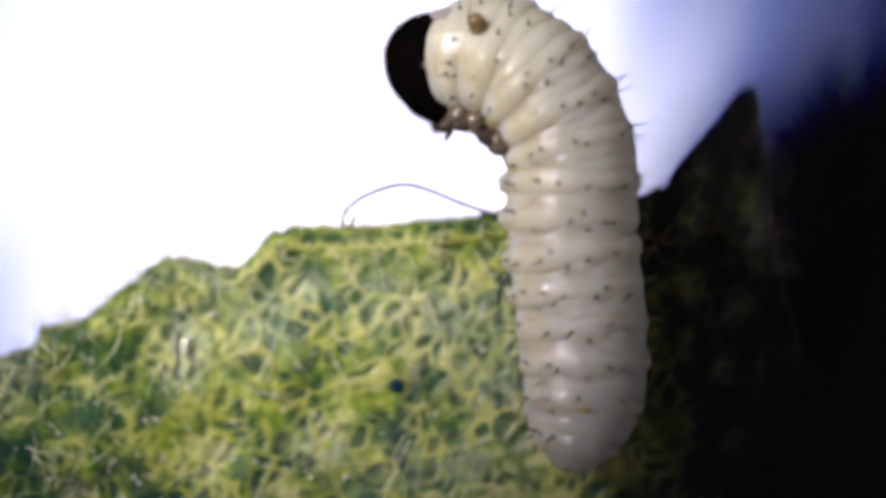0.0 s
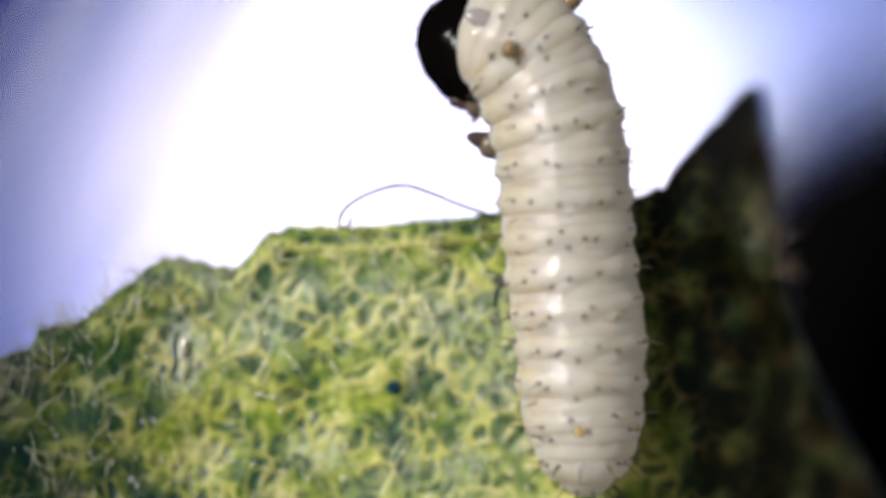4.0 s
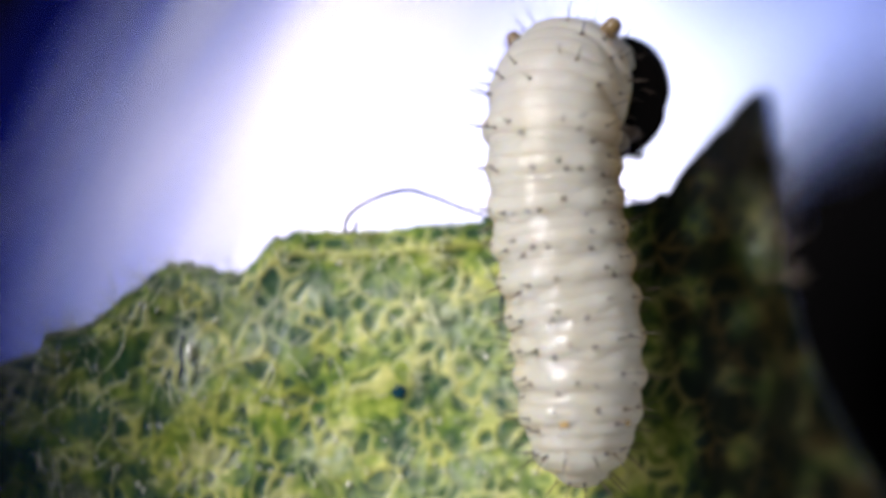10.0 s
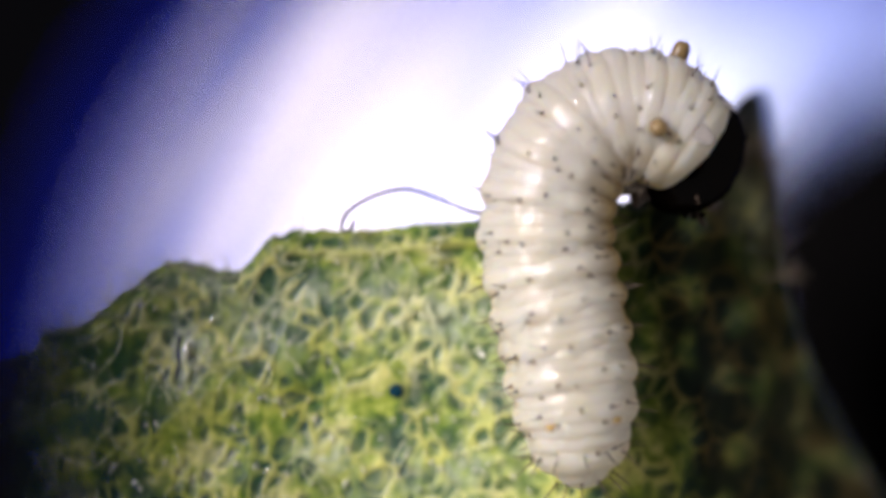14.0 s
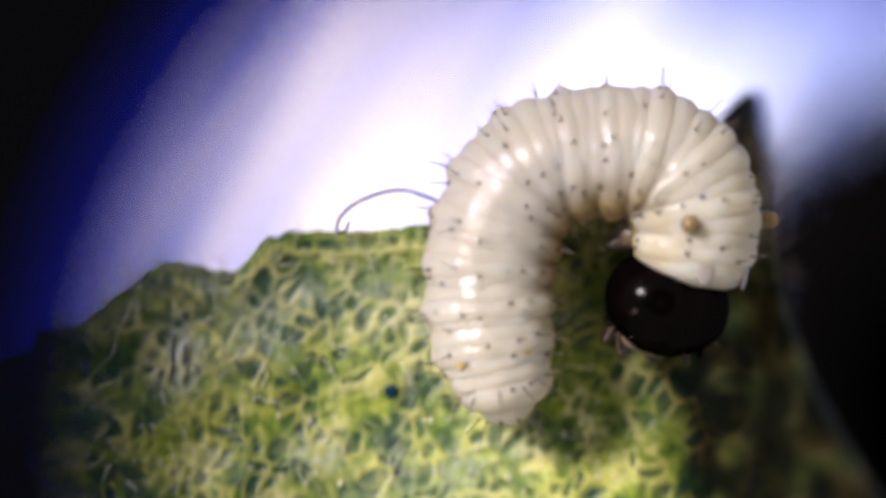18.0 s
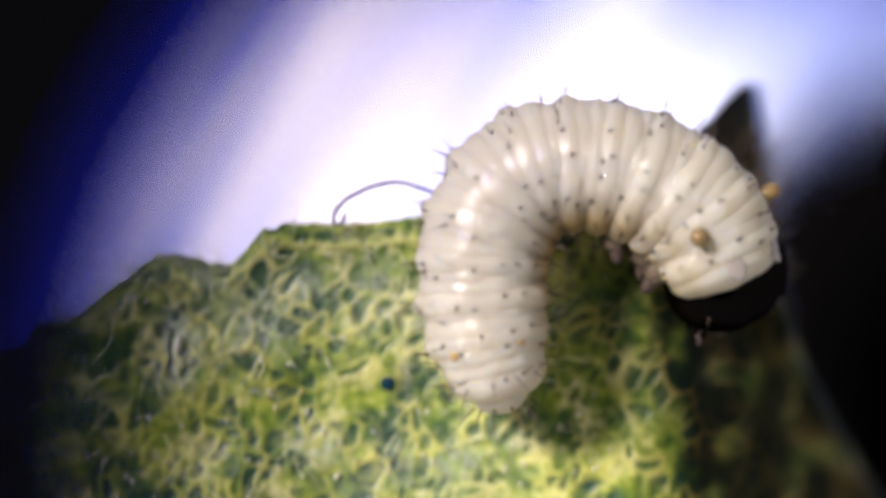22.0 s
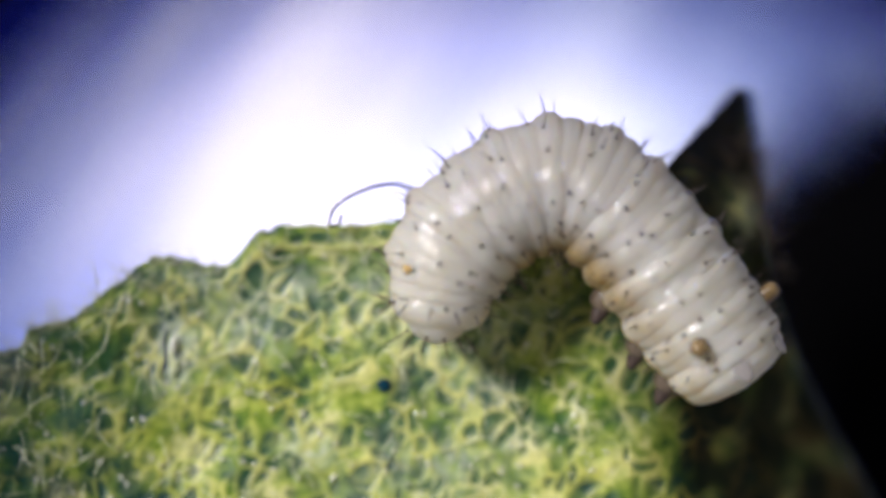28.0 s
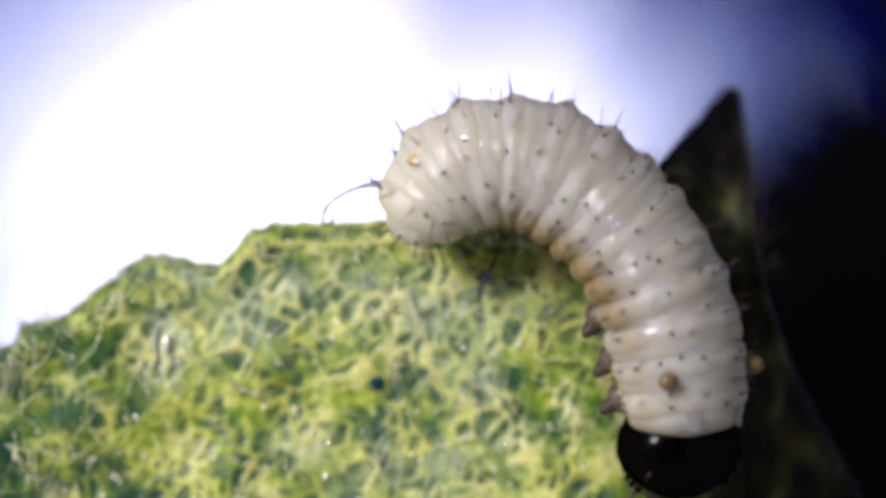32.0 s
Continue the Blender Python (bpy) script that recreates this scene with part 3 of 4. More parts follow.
def ring_mesh(i):
    """A fat wrinkled band; local y runs to the head, z to the back."""
    r = ring_radius(i)
    rng = random.Random(50 + i)
    ph = [rng.uniform(0, 6.28) for _ in range(6)]
    seg, rows = 72, 13
    knobs = bristle_angles(i)
    tail, neck = i == 0, i == RINGS - 1
    bands = [-1 + 2 * j / rows for j in range(rows + 1)]
    if not tail:
        bands = [v for v in bands if v > -0.95]
    if not neck:
        bands = [v for v in bands if v < 0.95]
    verts, faces = [], []
    for v in bands:
        prof = max(0.02, 1 - abs(v) ** (2.6 if not (tail and v < 0) else 2.0)) ** 0.5
        for k in range(seg):
            a = 2 * math.pi * k / seg
            lump = 1 + 0.008 * math.sin(3 * a + ph[0]) + 0.006 * math.sin(5 * a + ph[1]) + 0.004 * math.sin(9 * a + ph[2])
            fold = 1 - 0.003 * math.cos(math.pi * v * 5) * (0.6 + 0.4 * math.sin(2 * a + ph[4]))
            swell = sum(math.exp(-(((90 - math.degrees(a) - q + 540) % 360 - 180) / 8.5) ** 2) for q in knobs) * math.exp(-(v / 0.3) ** 2)
            rr = r * prof * lump * fold * ring_swell(i, a - math.pi / 2) * (1 + 0.03 * swell)
            verts.append((rr * math.cos(a) * MM, (v * HALF + 0.003 * math.sin(4 * a + ph[5])) * MM, rr * math.sin(a) * MM * (0.96 if math.sin(a) < 0 else 1.0)))
    n = len(bands)
    for j in range(n - 1):
        for k in range(seg):
            q = (k + 1) % seg
            faces.append((j * seg + k, j * seg + q, (j + 1) * seg + q, (j + 1) * seg + k))
    if tail:
        faces.append(tuple(range(seg - 1, -1, -1)))
    if neck:
        faces.append(tuple((n - 1) * seg + k for k in range(seg)))
    me = mesh_of("body_ring", verts, [f[::-1] for f in faces], SKIN)
    gut_shade = me.attributes.new("gut_shade", "FLOAT", "POINT")
    gut_shade.data.foreach_set("value", [float(np.interp(i, [0, 5, 10, 26, 32, RINGS], [0.15, 0.4, 1.0, 1.0, 0.3, 0.15]))] * len(verts))
    return me


def on_ring(r, angle, along, lean=0.0):
    """Pose on a ring's skin; local z points out. angle: degrees from the back, towards the left."""
    a = radians(angle)
    out = Vector((-math.sin(a), lean, math.cos(a))).normalized()
    turn = out.to_track_quat("Z", "Y").to_matrix().to_4x4()
    return Matrix.Translation(Vector((-math.sin(a) * r, along, math.cos(a) * r)) * MM) @ turn


def bristle_mesh(length, r):
    base = ball(0.0105 * MM, 0.0095 * MM, 0.003 * MM, 10, 6)
    pts = [Vector((0.1 * length * u * u, 0, length * u)) * MM for u in (0, 0.25, 0.5, 0.75, 1)]
    return mesh_of("bristle", *joined([base, tube_data(pts, [r * MM, r * 0.9 * MM, r * 0.75 * MM, r * 0.55 * MM, r * 0.15 * MM], 6)]), BRISTLE)


def dome_mesh(name, length, r, mat):
    pts = [Vector((0, 0, length * u)) * MM for u in (-0.3, 0.2, 0.5, 0.72, 0.87, 0.96, 1.0)]
    return mesh_of(name, *tube_data(pts, [r * q * MM for q in (1.1, 1.0, 0.96, 0.88, 0.68, 0.4, 0.08)], 16), mat)


def cone_mesh(name, length, r, mat, bend=0.3, sharp=0.15):
    pts = [Vector((0, bend * length * u * u, length * u)) * MM for u in (-0.2, 0.1, 0.35, 0.6, 0.8, 0.93, 1.0)]
    k = [1.0, 1.0, 0.92, 0.78, 0.6, 0.4, sharp]
    return mesh_of(name, *tube_data(pts, [r * q * MM for q in k], 12), mat)


def head_mesh():
    seg, rows = 40, 28
    verts, faces = [], []
    v, f = ball(1, 1, 1, seg, rows)
    for x, y, z in v:
        y, z = z, -y                                   # pole towards the mouth
        groove = 0.05 * math.exp(-(x / 0.12) ** 2) * max(0.0, z + 0.3)
        widen = 1.0 - 0.16 * max(0.0, y) ** 2
        k = 1 - groove
        verts.append((x * 0.284 * widen * k * MM, y * 0.235 * k * MM, z * 0.25 * widen * k * MM))
    return mesh_of("head", verts, f, HEAD)


def build_caterpillar():
    body = tagged(new("caterpillar"), "creamy white caterpillar with glossy black head and dark bristles", "caterpillar")
    rings = []
    long_b, short_b = bristle_mesh(0.092, 0.0034), bristle_mesh(0.055, 0.0032)
    wart = dome_mesh("wart", 0.078, 0.04, WART)
    spot = ball(0.04 * MM, 0.034 * MM, 0.012 * MM)
    leg = cone_mesh("leg", 0.115, 0.045, CHITIN, 0.3, 0.04)
    base = dome_mesh("leg_base", 0.085, 0.062, FLESH)
    tail_b = bristle_mesh(0.115, 0.004)
    proleg = cone_mesh("proleg", 0.06, 0.07, SKIN, 0.0, 0.6)
    rng = random.Random(9)
    for i in range(RINGS):
        ring = part("body_ring", ring_mesh(i), body)
        r = ring_radius(i)
        rings.append(ring)
        for a in bristle_angles(i):
            if i in (0, 2):
                m = on_ring(r * 0.86, a, -0.08, -0.9)
            else:
                m = on_ring(r * ring_swell(i, radians(a)) * 1.016, a, rng.uniform(-0.03, 0.03), rng.uniform(-0.35, 0.35))
            part("bristle", tail_b if i in (0, 2) else long_b if rng.random() < 0.5 or i < 6 else short_b, ring, m=m @ pose(0, 0, 0, 0, 0, rng.uniform(0, 360)))
        if i == RINGS - 4:
            for a in (-48, 48):
                part("wart", wart, ring, "stubby ochre brown wart", on_ring(r * 0.98, a, 0.0))
        if i == 3:
            for a in (-36, 36):
                part("spot", mesh_of("spot", *spot, SPOT), ring, "small shiny ochre spot", on_ring(r * 0.965, a, 0.02))
        if i == RINGS - 1:
            for a in (-28, 30):
                part("neck_shield", mesh_of("neck_shield", *ball(0.075 * MM, 0.042 * MM, 0.011 * MM), SHIELD), ring, "small grey shield plate", on_ring(r * 0.955, a, 0.02))
        if i in (RINGS - 3, RINGS - 7, RINGS - 12):
            wide = 126 if i == RINGS - 12 else 141
            for a in (-wide, wide):
                part("leg_base", base, ring, "brownish fleshy leg base", on_ring(r * 0.9, a, 0.02, 0.2))
                part("leg", leg, ring, "dark pointed jointed leg", on_ring(r * 0.97, a, 0.035, 0.4))
        if i in (13, 16, 19, 22, 2):
            for a in (-155, 155):
                part("proleg", proleg, ring, "pale stubby false leg", on_ring(r * 0.88, a, 0.0))
    head = part("head", head_mesh(), body, "glossy black rounded head")
    jaw = cone_mesh("jaw", 0.09, 0.055, CHITIN, 0.0, 0.5)
    part("upper_lip", mesh_of("upper_lip", *ball(0.13 * MM, 0.05 * MM, 0.07 * MM, 20, 12), FLESH), head, "glistening brown upper lip", Matrix.Translation((0, 0.205 * MM, -0.04 * MM)))
    part("lower_lip", mesh_of("lower_lip", *ball(0.12 * MM, 0.08 * MM, 0.06 * MM, 20, 12), FLESH), head, "brown fleshy lower lip", Matrix.Translation((0, 0.13 * MM, -0.2 * MM)))
    palp = cone_mesh("palp", 0.085, 0.022, CHITIN, 0.25, 0.3)
    for k, x in enumerate((-0.1, -0.045, 0.045, 0.1)):
        part("palp", palp, head, "short dark brown palp", Matrix.Translation((x * MM, 0.19 * MM, -0.19 * MM)) @ pose(0, 0, 0, -110, 0, -14 * (k - 1.5)))
    for s in (-1, 1):
        part("jaw", jaw, head, "dark brown jaw", Matrix.Translation((s * 0.07 * MM, 0.2 * MM, -0.1 * MM)) @ pose(0, 0, 0, -80, 0, 0))
        part("feeler", cone_mesh("feeler", 0.09, 0.02, CHITIN, 0.1, 0.4), head, "short brown feeler", Matrix.Translation((s * 0.17 * MM, 0.17 * MM, -0.05 * MM)) @ pose(0, 0, 0, -60, 0, -30 * s))
        for k in range(4):
            w = radians(20 + 32 * k)
            part("eyelet", mesh_of("eyelet", *ball(0.016 * MM, 0.016 * MM, 0.012 * MM, 10, 6), HEAD), head, "tiny shiny eye bead",
                 Matrix.Translation((s * (0.2 + 0.03 * math.sin(w)) * MM, (0.13 + 0.035 * math.cos(w)) * MM, (0.06 - 0.04 * k) * MM)))
    for a, e in ((20, 40), (60, 20), (-30, 35), (-70, 25), (110, 30), (150, 15), (-120, 25)):
        d = Vector((math.cos(radians(a)) * math.cos(radians(e)), math.sin(radians(a)) * math.cos(radians(e)) * 0.8, math.sin(radians(e))))
        p = Vector((d.x * 0.285, d.y * 0.22, d.z * 0.25)) * MM
        part("bristle", short_b, head, m=Matrix.Translation(p) @ d.to_track_quat("Z", "Y").to_matrix().to_4x4())
    return body, rings, head


CATERPILLAR, BODY_RINGS, HEAD_PART = build_caterpillar()


# ---- what moves ----
def motions():
    ring_rows = [[] for _ in range(RINGS)]
    head_rows = []

    def frame_of(place, ahead, roll):
        y = Vector(ahead).normalized()
        x = y.cross(Vector((0, 0, 1)))
        x = x.normalized() if x.length > 1e-4 else Vector((1, 0, 0))
        z = x.cross(y)
        a = radians(roll)
        zz = z * math.cos(a) - x * math.sin(a)
        xx = y.cross(zz)
        m = Matrix((xx, y, zz)).transposed().to_4x4()
        m.translation = Vector(place) * MM
        return m

    def bend(t, roll, line, head, facing):
        run, xyz = spline(line)
        first, last = 0.122, run[-1] - 0.005
        tail_roll = float(np.interp(t, [0, 6, 10, 13, 18, 32], [-35, -30, -19, -10, 2, 4]))
        across = None
        for i in range(RINGS):
            s = first + (last - first) * i / (RINGS - 1)
            here = at_run(run, xyz, s)
            ahead = (at_run(run, xyz, min(run[-1], s + 0.09)) - at_run(run, xyz, max(0, s - 0.09))).normalized()
            # the ring's sideways axis is carried along the line, so that a dive does not twist it
            across = ahead.cross(Vector((0, 0, 1))) if across is None else turn.rotation_difference(ahead) @ across
            across = (across - ahead * across.dot(ahead)).normalized()
            turn = ahead
            u = i / (RINGS - 1)
            a = radians(tail_roll + (roll - tail_roll) * u * u * (3 - 2 * u))
            back = across.cross(ahead) * math.cos(a) - across * math.sin(a)
            m = Matrix((ahead.cross(back), ahead, back)).transposed().to_4x4()
            m.translation = here * MM
            ring_rows[i].append((t, m))
        head_rows.append((t, frame_of(head, facing, roll * 0.6)))

    # seconds, roll, the body's line from tail to neck, the head and the way it faces, in millimetres
    bend(0, -62, [(0.564, -0.957, 0.24), (0.577, -0.836, 0.295), (0.612, -0.639, 0.295), (0.609, -0.392, 0.295), (0.584, -0.145, 0.295), (0.557, 0.101, 0.295), (0.562, 0.348, 0.295), (0.508, 0.545, 0.29), (0.405, 0.715, 0.28), (0.268, 0.812, 0.24), (0.085, 0.835, 0.15)],
         (-0.01, 0.792, 0.06), (-0.45, -0.8, -0.45))
    bend(2, -62, [(0.571, -0.964, 0.24), (0.582, -0.843, 0.295), (0.612, -0.646, 0.295), (0.609, -0.4, 0.295), (0.582, -0.153, 0.295), (0.557, 0.094, 0.295), (0.562, 0.316, 0.295), (0.513, 0.525, 0.29), (0.415, 0.7, 0.28), (0.28, 0.8, 0.24), (0.105, 0.82, 0.15)],
         (0.01, 0.765, 0.06), (-0.45, -0.8, -0.45))
    bend(2.5, -60, [(0.574, -0.974, 0.24), (0.584, -0.848, 0.295), (0.614, -0.651, 0.295), (0.612, -0.405, 0.295), (0.584, -0.158, 0.295), (0.56, 0.089, 0.295), (0.565, 0.311, 0.295), (0.516, 0.52, 0.29), (0.417, 0.695, 0.28), (0.28, 0.795, 0.24), (0.105, 0.815, 0.15)],
         (0.012, 0.76, 0.06), (-0.45, -0.8, -0.45))
    bend(3, -52, [(0.613, -1.006, 0.24), (0.627, -0.861, 0.295), (0.627, -0.639, 0.295), (0.622, -0.392, 0.295), (0.592, -0.145, 0.295), (0.567, 0.101, 0.295), (0.56, 0.335, 0.295), (0.518, 0.562, 0.288), (0.437, 0.748, 0.281), (0.321, 0.866, 0.274), (0.178, 0.901, 0.268)],
         (0.114, 0.837, 0.143), (-0.55, -0.7, -0.5))
    bend(3.5, -45, [(0.628, -1.053, 0.24), (0.639, -0.883, 0.295), (0.622, -0.636, 0.295), (0.619, -0.39, 0.295), (0.582, -0.143, 0.295), (0.553, 0.104, 0.295), (0.535, 0.35, 0.295), (0.491, 0.585, 0.287), (0.417, 0.77, 0.279), (0.319, 0.894, 0.271), (0.203, 0.931, 0.263)],
         (0.139, 0.864, 0.138), (-0.55, -0.68, -0.5))
    bend(5.5, -28, [(0.591, -1.065, 0.24), (0.606, -0.878, 0.295), (0.601, -0.631, 0.295), (0.601, -0.385, 0.295), (0.577, -0.138, 0.295), (0.552, 0.109, 0.295), (0.55, 0.355, 0.295), (0.515, 0.602, 0.287), (0.441, 0.812, 0.279), (0.355, 0.948, 0.271), (0.244, 0.985, 0.263)],
         (0.191, 0.891, 0.105), (-0.5, -0.65, -0.6))
    bend(6, -28, [(0.588, -1.058, 0.24), (0.609, -0.878, 0.295), (0.606, -0.631, 0.295), (0.604, -0.385, 0.295), (0.579, -0.138, 0.295), (0.555, 0.109, 0.295), (0.55, 0.355, 0.295), (0.52, 0.602, 0.287), (0.447, 0.812, 0.279), (0.36, 0.948, 0.271), (0.254, 0.985, 0.263)],
         (0.201, 0.896, 0.105), (-0.5, -0.65, -0.6))
    bend(7, -25, [(0.603, -1.043, 0.24), (0.606, -0.893, 0.295), (0.601, -0.646, 0.295), (0.601, -0.4, 0.295), (0.572, -0.153, 0.295), (0.552, 0.094, 0.295), (0.552, 0.34, 0.295), (0.523, 0.575, 0.281), (0.454, 0.76, 0.266), (0.368, 0.847, 0.252), (0.269, 0.865, 0.238)],
         (0.214, 0.813, 0.065), (-0.45, -0.6, -0.7))
    bend(7.5, -18, [(0.61, -1.016, 0.24), (0.609, -0.89, 0.295), (0.596, -0.644, 0.295), (0.604, -0.397, 0.295), (0.572, -0.15, 0.295), (0.54, 0.096, 0.295), (0.535, 0.343, 0.295), (0.488, 0.55, 0.275), (0.435, 0.66, 0.21), (0.385, 0.725, 0.11), (0.345, 0.745, -0.03)],
         (0.269, 0.71, -0.14), (-0.5, -0.4, -0.9))
    bend(8, -6, [(0.608, -0.996, 0.24), (0.607, -0.883, 0.295), (0.594, -0.636, 0.295), (0.602, -0.39, 0.295), (0.57, -0.143, 0.295), (0.528, 0.104, 0.295), (0.5, 0.32, 0.295), (0.45, 0.5, 0.275), (0.408, 0.61, 0.2), (0.388, 0.665, 0.09), (0.385, 0.675, -0.05), (0.39, 0.665, -0.13)],
         (0.41, 0.6, -0.24), (0.1, -0.5, -0.9))
    bend(8.5, 4, [(0.608, -0.991, 0.24), (0.602, -0.89, 0.295), (0.587, -0.644, 0.295), (0.587, -0.397, 0.295), (0.552, -0.15, 0.295), (0.515, 0.096, 0.295), (0.483, 0.33, 0.295), (0.452, 0.54, 0.27), (0.445, 0.66, 0.2), (0.462, 0.725, 0.09), (0.5, 0.735, -0.04), (0.535, 0.715, -0.12)],
         (0.63, 0.64, -0.19), (0.5, -0.4, -0.8))
    bend(9, 14, [(0.608, -0.984, 0.24), (0.609, -0.87, 0.295), (0.607, -0.624, 0.295), (0.594, -0.377, 0.295), (0.553, -0.13, 0.295), (0.525, 0.116, 0.295), (0.486, 0.338, 0.295), (0.477, 0.55, 0.27), (0.492, 0.665, 0.2), (0.525, 0.735, 0.09), (0.575, 0.745, -0.03), (0.615, 0.72, -0.11)],
         (0.735, 0.585, -0.1), (0.6, -0.4, -0.7))
    bend(10, 27, [(0.598, -0.998, 0.24), (0.592, -0.86, 0.295), (0.584, -0.614, 0.295), (0.579, -0.367, 0.295), (0.535, -0.12, 0.295), (0.493, 0.126, 0.295), (0.473, 0.348, 0.295), (0.474, 0.57, 0.27), (0.492, 0.685, 0.205), (0.53, 0.755, 0.1), (0.585, 0.765, -0.01), (0.63, 0.74, -0.08)],
         (0.762, 0.695, -0.08), (0.7, -0.3, -0.7))
    bend(11, 25, [(0.598, -0.984, 0.24), (0.592, -0.87, 0.295), (0.577, -0.624, 0.295), (0.579, -0.377, 0.295), (0.528, -0.13, 0.295), (0.478, 0.116, 0.295), (0.461, 0.363, 0.295), (0.486, 0.585, 0.281), (0.56, 0.721, 0.266), (0.672, 0.764, 0.252), (0.791, 0.734, 0.238)],
         (0.901, 0.565, 0.1), (0.7, -0.6, -0.4))
    bend(12, 22, [(0.601, -0.974, 0.24), (0.602, -0.86, 0.295), (0.587, -0.614, 0.295), (0.582, -0.367, 0.295), (0.513, -0.12, 0.295), (0.464, 0.126, 0.295), (0.444, 0.373, 0.295), (0.464, 0.583, 0.281), (0.526, 0.719, 0.266), (0.638, 0.769, 0.252), (0.762, 0.732, 0.238)],
         (0.916, 0.612, 0.1), (0.85, -0.4, -0.4))
    bend(12.5, 32, [(0.606, -0.969, 0.24), (0.599, -0.855, 0.295), (0.585, -0.609, 0.295), (0.58, -0.362, 0.295), (0.506, -0.115, 0.295), (0.461, 0.131, 0.295), (0.444, 0.378, 0.295), (0.464, 0.563, 0.295), (0.543, 0.699, 0.284), (0.679, 0.748, 0.273), (0.815, 0.699, 0.261), (0.932, 0.606, 0.25)],
         (1.029, 0.504, 0.175), (0.8, -0.6, -0.2))
    bend(13, 35, [(0.591, -0.961, 0.24), (0.582, -0.836, 0.295), (0.565, -0.614, 0.295), (0.56, -0.367, 0.295), (0.498, -0.12, 0.295), (0.466, 0.091, 0.295), (0.459, 0.314, 0.295), (0.491, 0.495, 0.295), (0.578, 0.61, 0.284), (0.726, 0.659, 0.273), (0.899, 0.618, 0.261), (1.036, 0.497, 0.25)],
         (1.083, 0.395, 0.14), (0.75, -0.65, -0.3))
    bend(14, 35, [(0.626, -1.006, 0.24), (0.604, -0.868, 0.295), (0.575, -0.621, 0.295), (0.538, -0.375, 0.295), (0.483, -0.128, 0.295), (0.454, 0.069, 0.295), (0.469, 0.265, 0.295), (0.525, 0.421, 0.295), (0.624, 0.541, 0.284), (0.773, 0.603, 0.273), (0.934, 0.586, 0.261), (1.058, 0.496, 0.25)],
         (1.095, 0.43, 0.105), (0.75, -0.6, -0.4))
    bend(14.5, 35, [(0.643, -1.008, 0.24), (0.617, -0.87, 0.295), (0.575, -0.624, 0.295), (0.53, -0.377, 0.295), (0.456, -0.13, 0.295), (0.427, 0.046, 0.295), (0.444, 0.242, 0.295), (0.518, 0.408, 0.295), (0.629, 0.526, 0.284), (0.79, 0.576, 0.273), (0.963, 0.559, 0.261), (1.095, 0.469, 0.25)],
         (1.137, 0.398, 0.105), (0.75, -0.6, -0.4))
    bend(16.5, 38, [(0.579, -0.885, 0.24), (0.565, -0.747, 0.295), (0.54, -0.574, 0.295), (0.508, -0.377, 0.295), (0.417, -0.13, 0.295), (0.38, 0.065, 0.295), (0.392, 0.285, 0.295), (0.459, 0.46, 0.295), (0.577, 0.545, 0.295), (0.75, 0.56, 0.29), (0.923, 0.521, 0.285), (1.046, 0.413, 0.28), (1.101, 0.257, 0.275)],
         (1.162, 0.01, 0.25), (0.2, -0.97, -0.1))
    bend(17, 40, [(0.329, -0.86, 0.24), (0.323, -0.722, 0.295), (0.328, -0.574, 0.295), (0.346, -0.377, 0.295), (0.353, -0.13, 0.295), (0.378, 0.086, 0.295), (0.415, 0.301, 0.295), (0.494, 0.46, 0.295), (0.637, 0.531, 0.295), (0.809, 0.543, 0.29), (0.97, 0.484, 0.285), (1.093, 0.364, 0.28), (1.151, 0.245, 0.275)],
         (1.206, 0.013, 0.25), (0.25, -0.95, -0.1))
    bend(17.5, 40, [(0.346, -0.786, 0.24), (0.331, -0.673, 0.295), (0.299, -0.476, 0.295), (0.284, -0.278, 0.295), (0.291, -0.057, 0.295), (0.323, 0.118, 0.295), (0.378, 0.294, 0.295), (0.484, 0.435, 0.295), (0.637, 0.491, 0.295), (0.809, 0.509, 0.29), (0.982, 0.448, 0.285), (1.101, 0.315, 0.28), (1.148, 0.171, 0.275)],
         (1.157, -0.086, 0.25), (0.05, -1, -0.1))
    bend(18, 38, [(0.309, -0.729, 0.24), (0.296, -0.591, 0.295), (0.254, -0.419, 0.295), (0.225, -0.222, 0.295), (0.23, -0.024, 0.295), (0.277, 0.149, 0.295), (0.351, 0.306, 0.295), (0.461, 0.396, 0.295), (0.597, 0.428, 0.295), (0.77, 0.443, 0.295), (0.943, 0.429, 0.29), (1.078, 0.328, 0.285), (1.13, 0.155, 0.28), (1.11, -0.03, 0.27)],
         (1.006, -0.217, 0.25), (-0.35, -0.93, -0.15))
    bend(18.5, 36, [(0.309, -0.692, 0.24), (0.296, -0.579, 0.295), (0.259, -0.382, 0.295), (0.23, -0.185, 0.295), (0.23, 0.012, 0.295), (0.259, 0.164, 0.295), (0.333, 0.311, 0.295), (0.452, 0.393, 0.295), (0.592, 0.415, 0.295), (0.752, 0.42, 0.295), (0.913, 0.395, 0.289), (1.049, 0.288, 0.283), (1.12, 0.12, 0.276), (1.12, -0.08, 0.265)],
         (1.002, -0.304, 0.225), (-0.35, -0.93, -0.3))
    bend(19, 35, [(0.316, -0.67, 0.24), (0.303, -0.557, 0.295), (0.261, -0.36, 0.295), (0.217, -0.163, 0.295), (0.212, 0.01, 0.295), (0.242, 0.166, 0.295), (0.316, 0.303, 0.295), (0.427, 0.393, 0.295), (0.562, 0.416, 0.295), (0.723, 0.417, 0.295), (0.883, 0.388, 0.287), (1.032, 0.29, 0.279), (1.131, 0.114, 0.271), (1.166, -0.092, 0.263)],
         (1.14, -0.175, 0.13), (0, -0.95, -0.4))
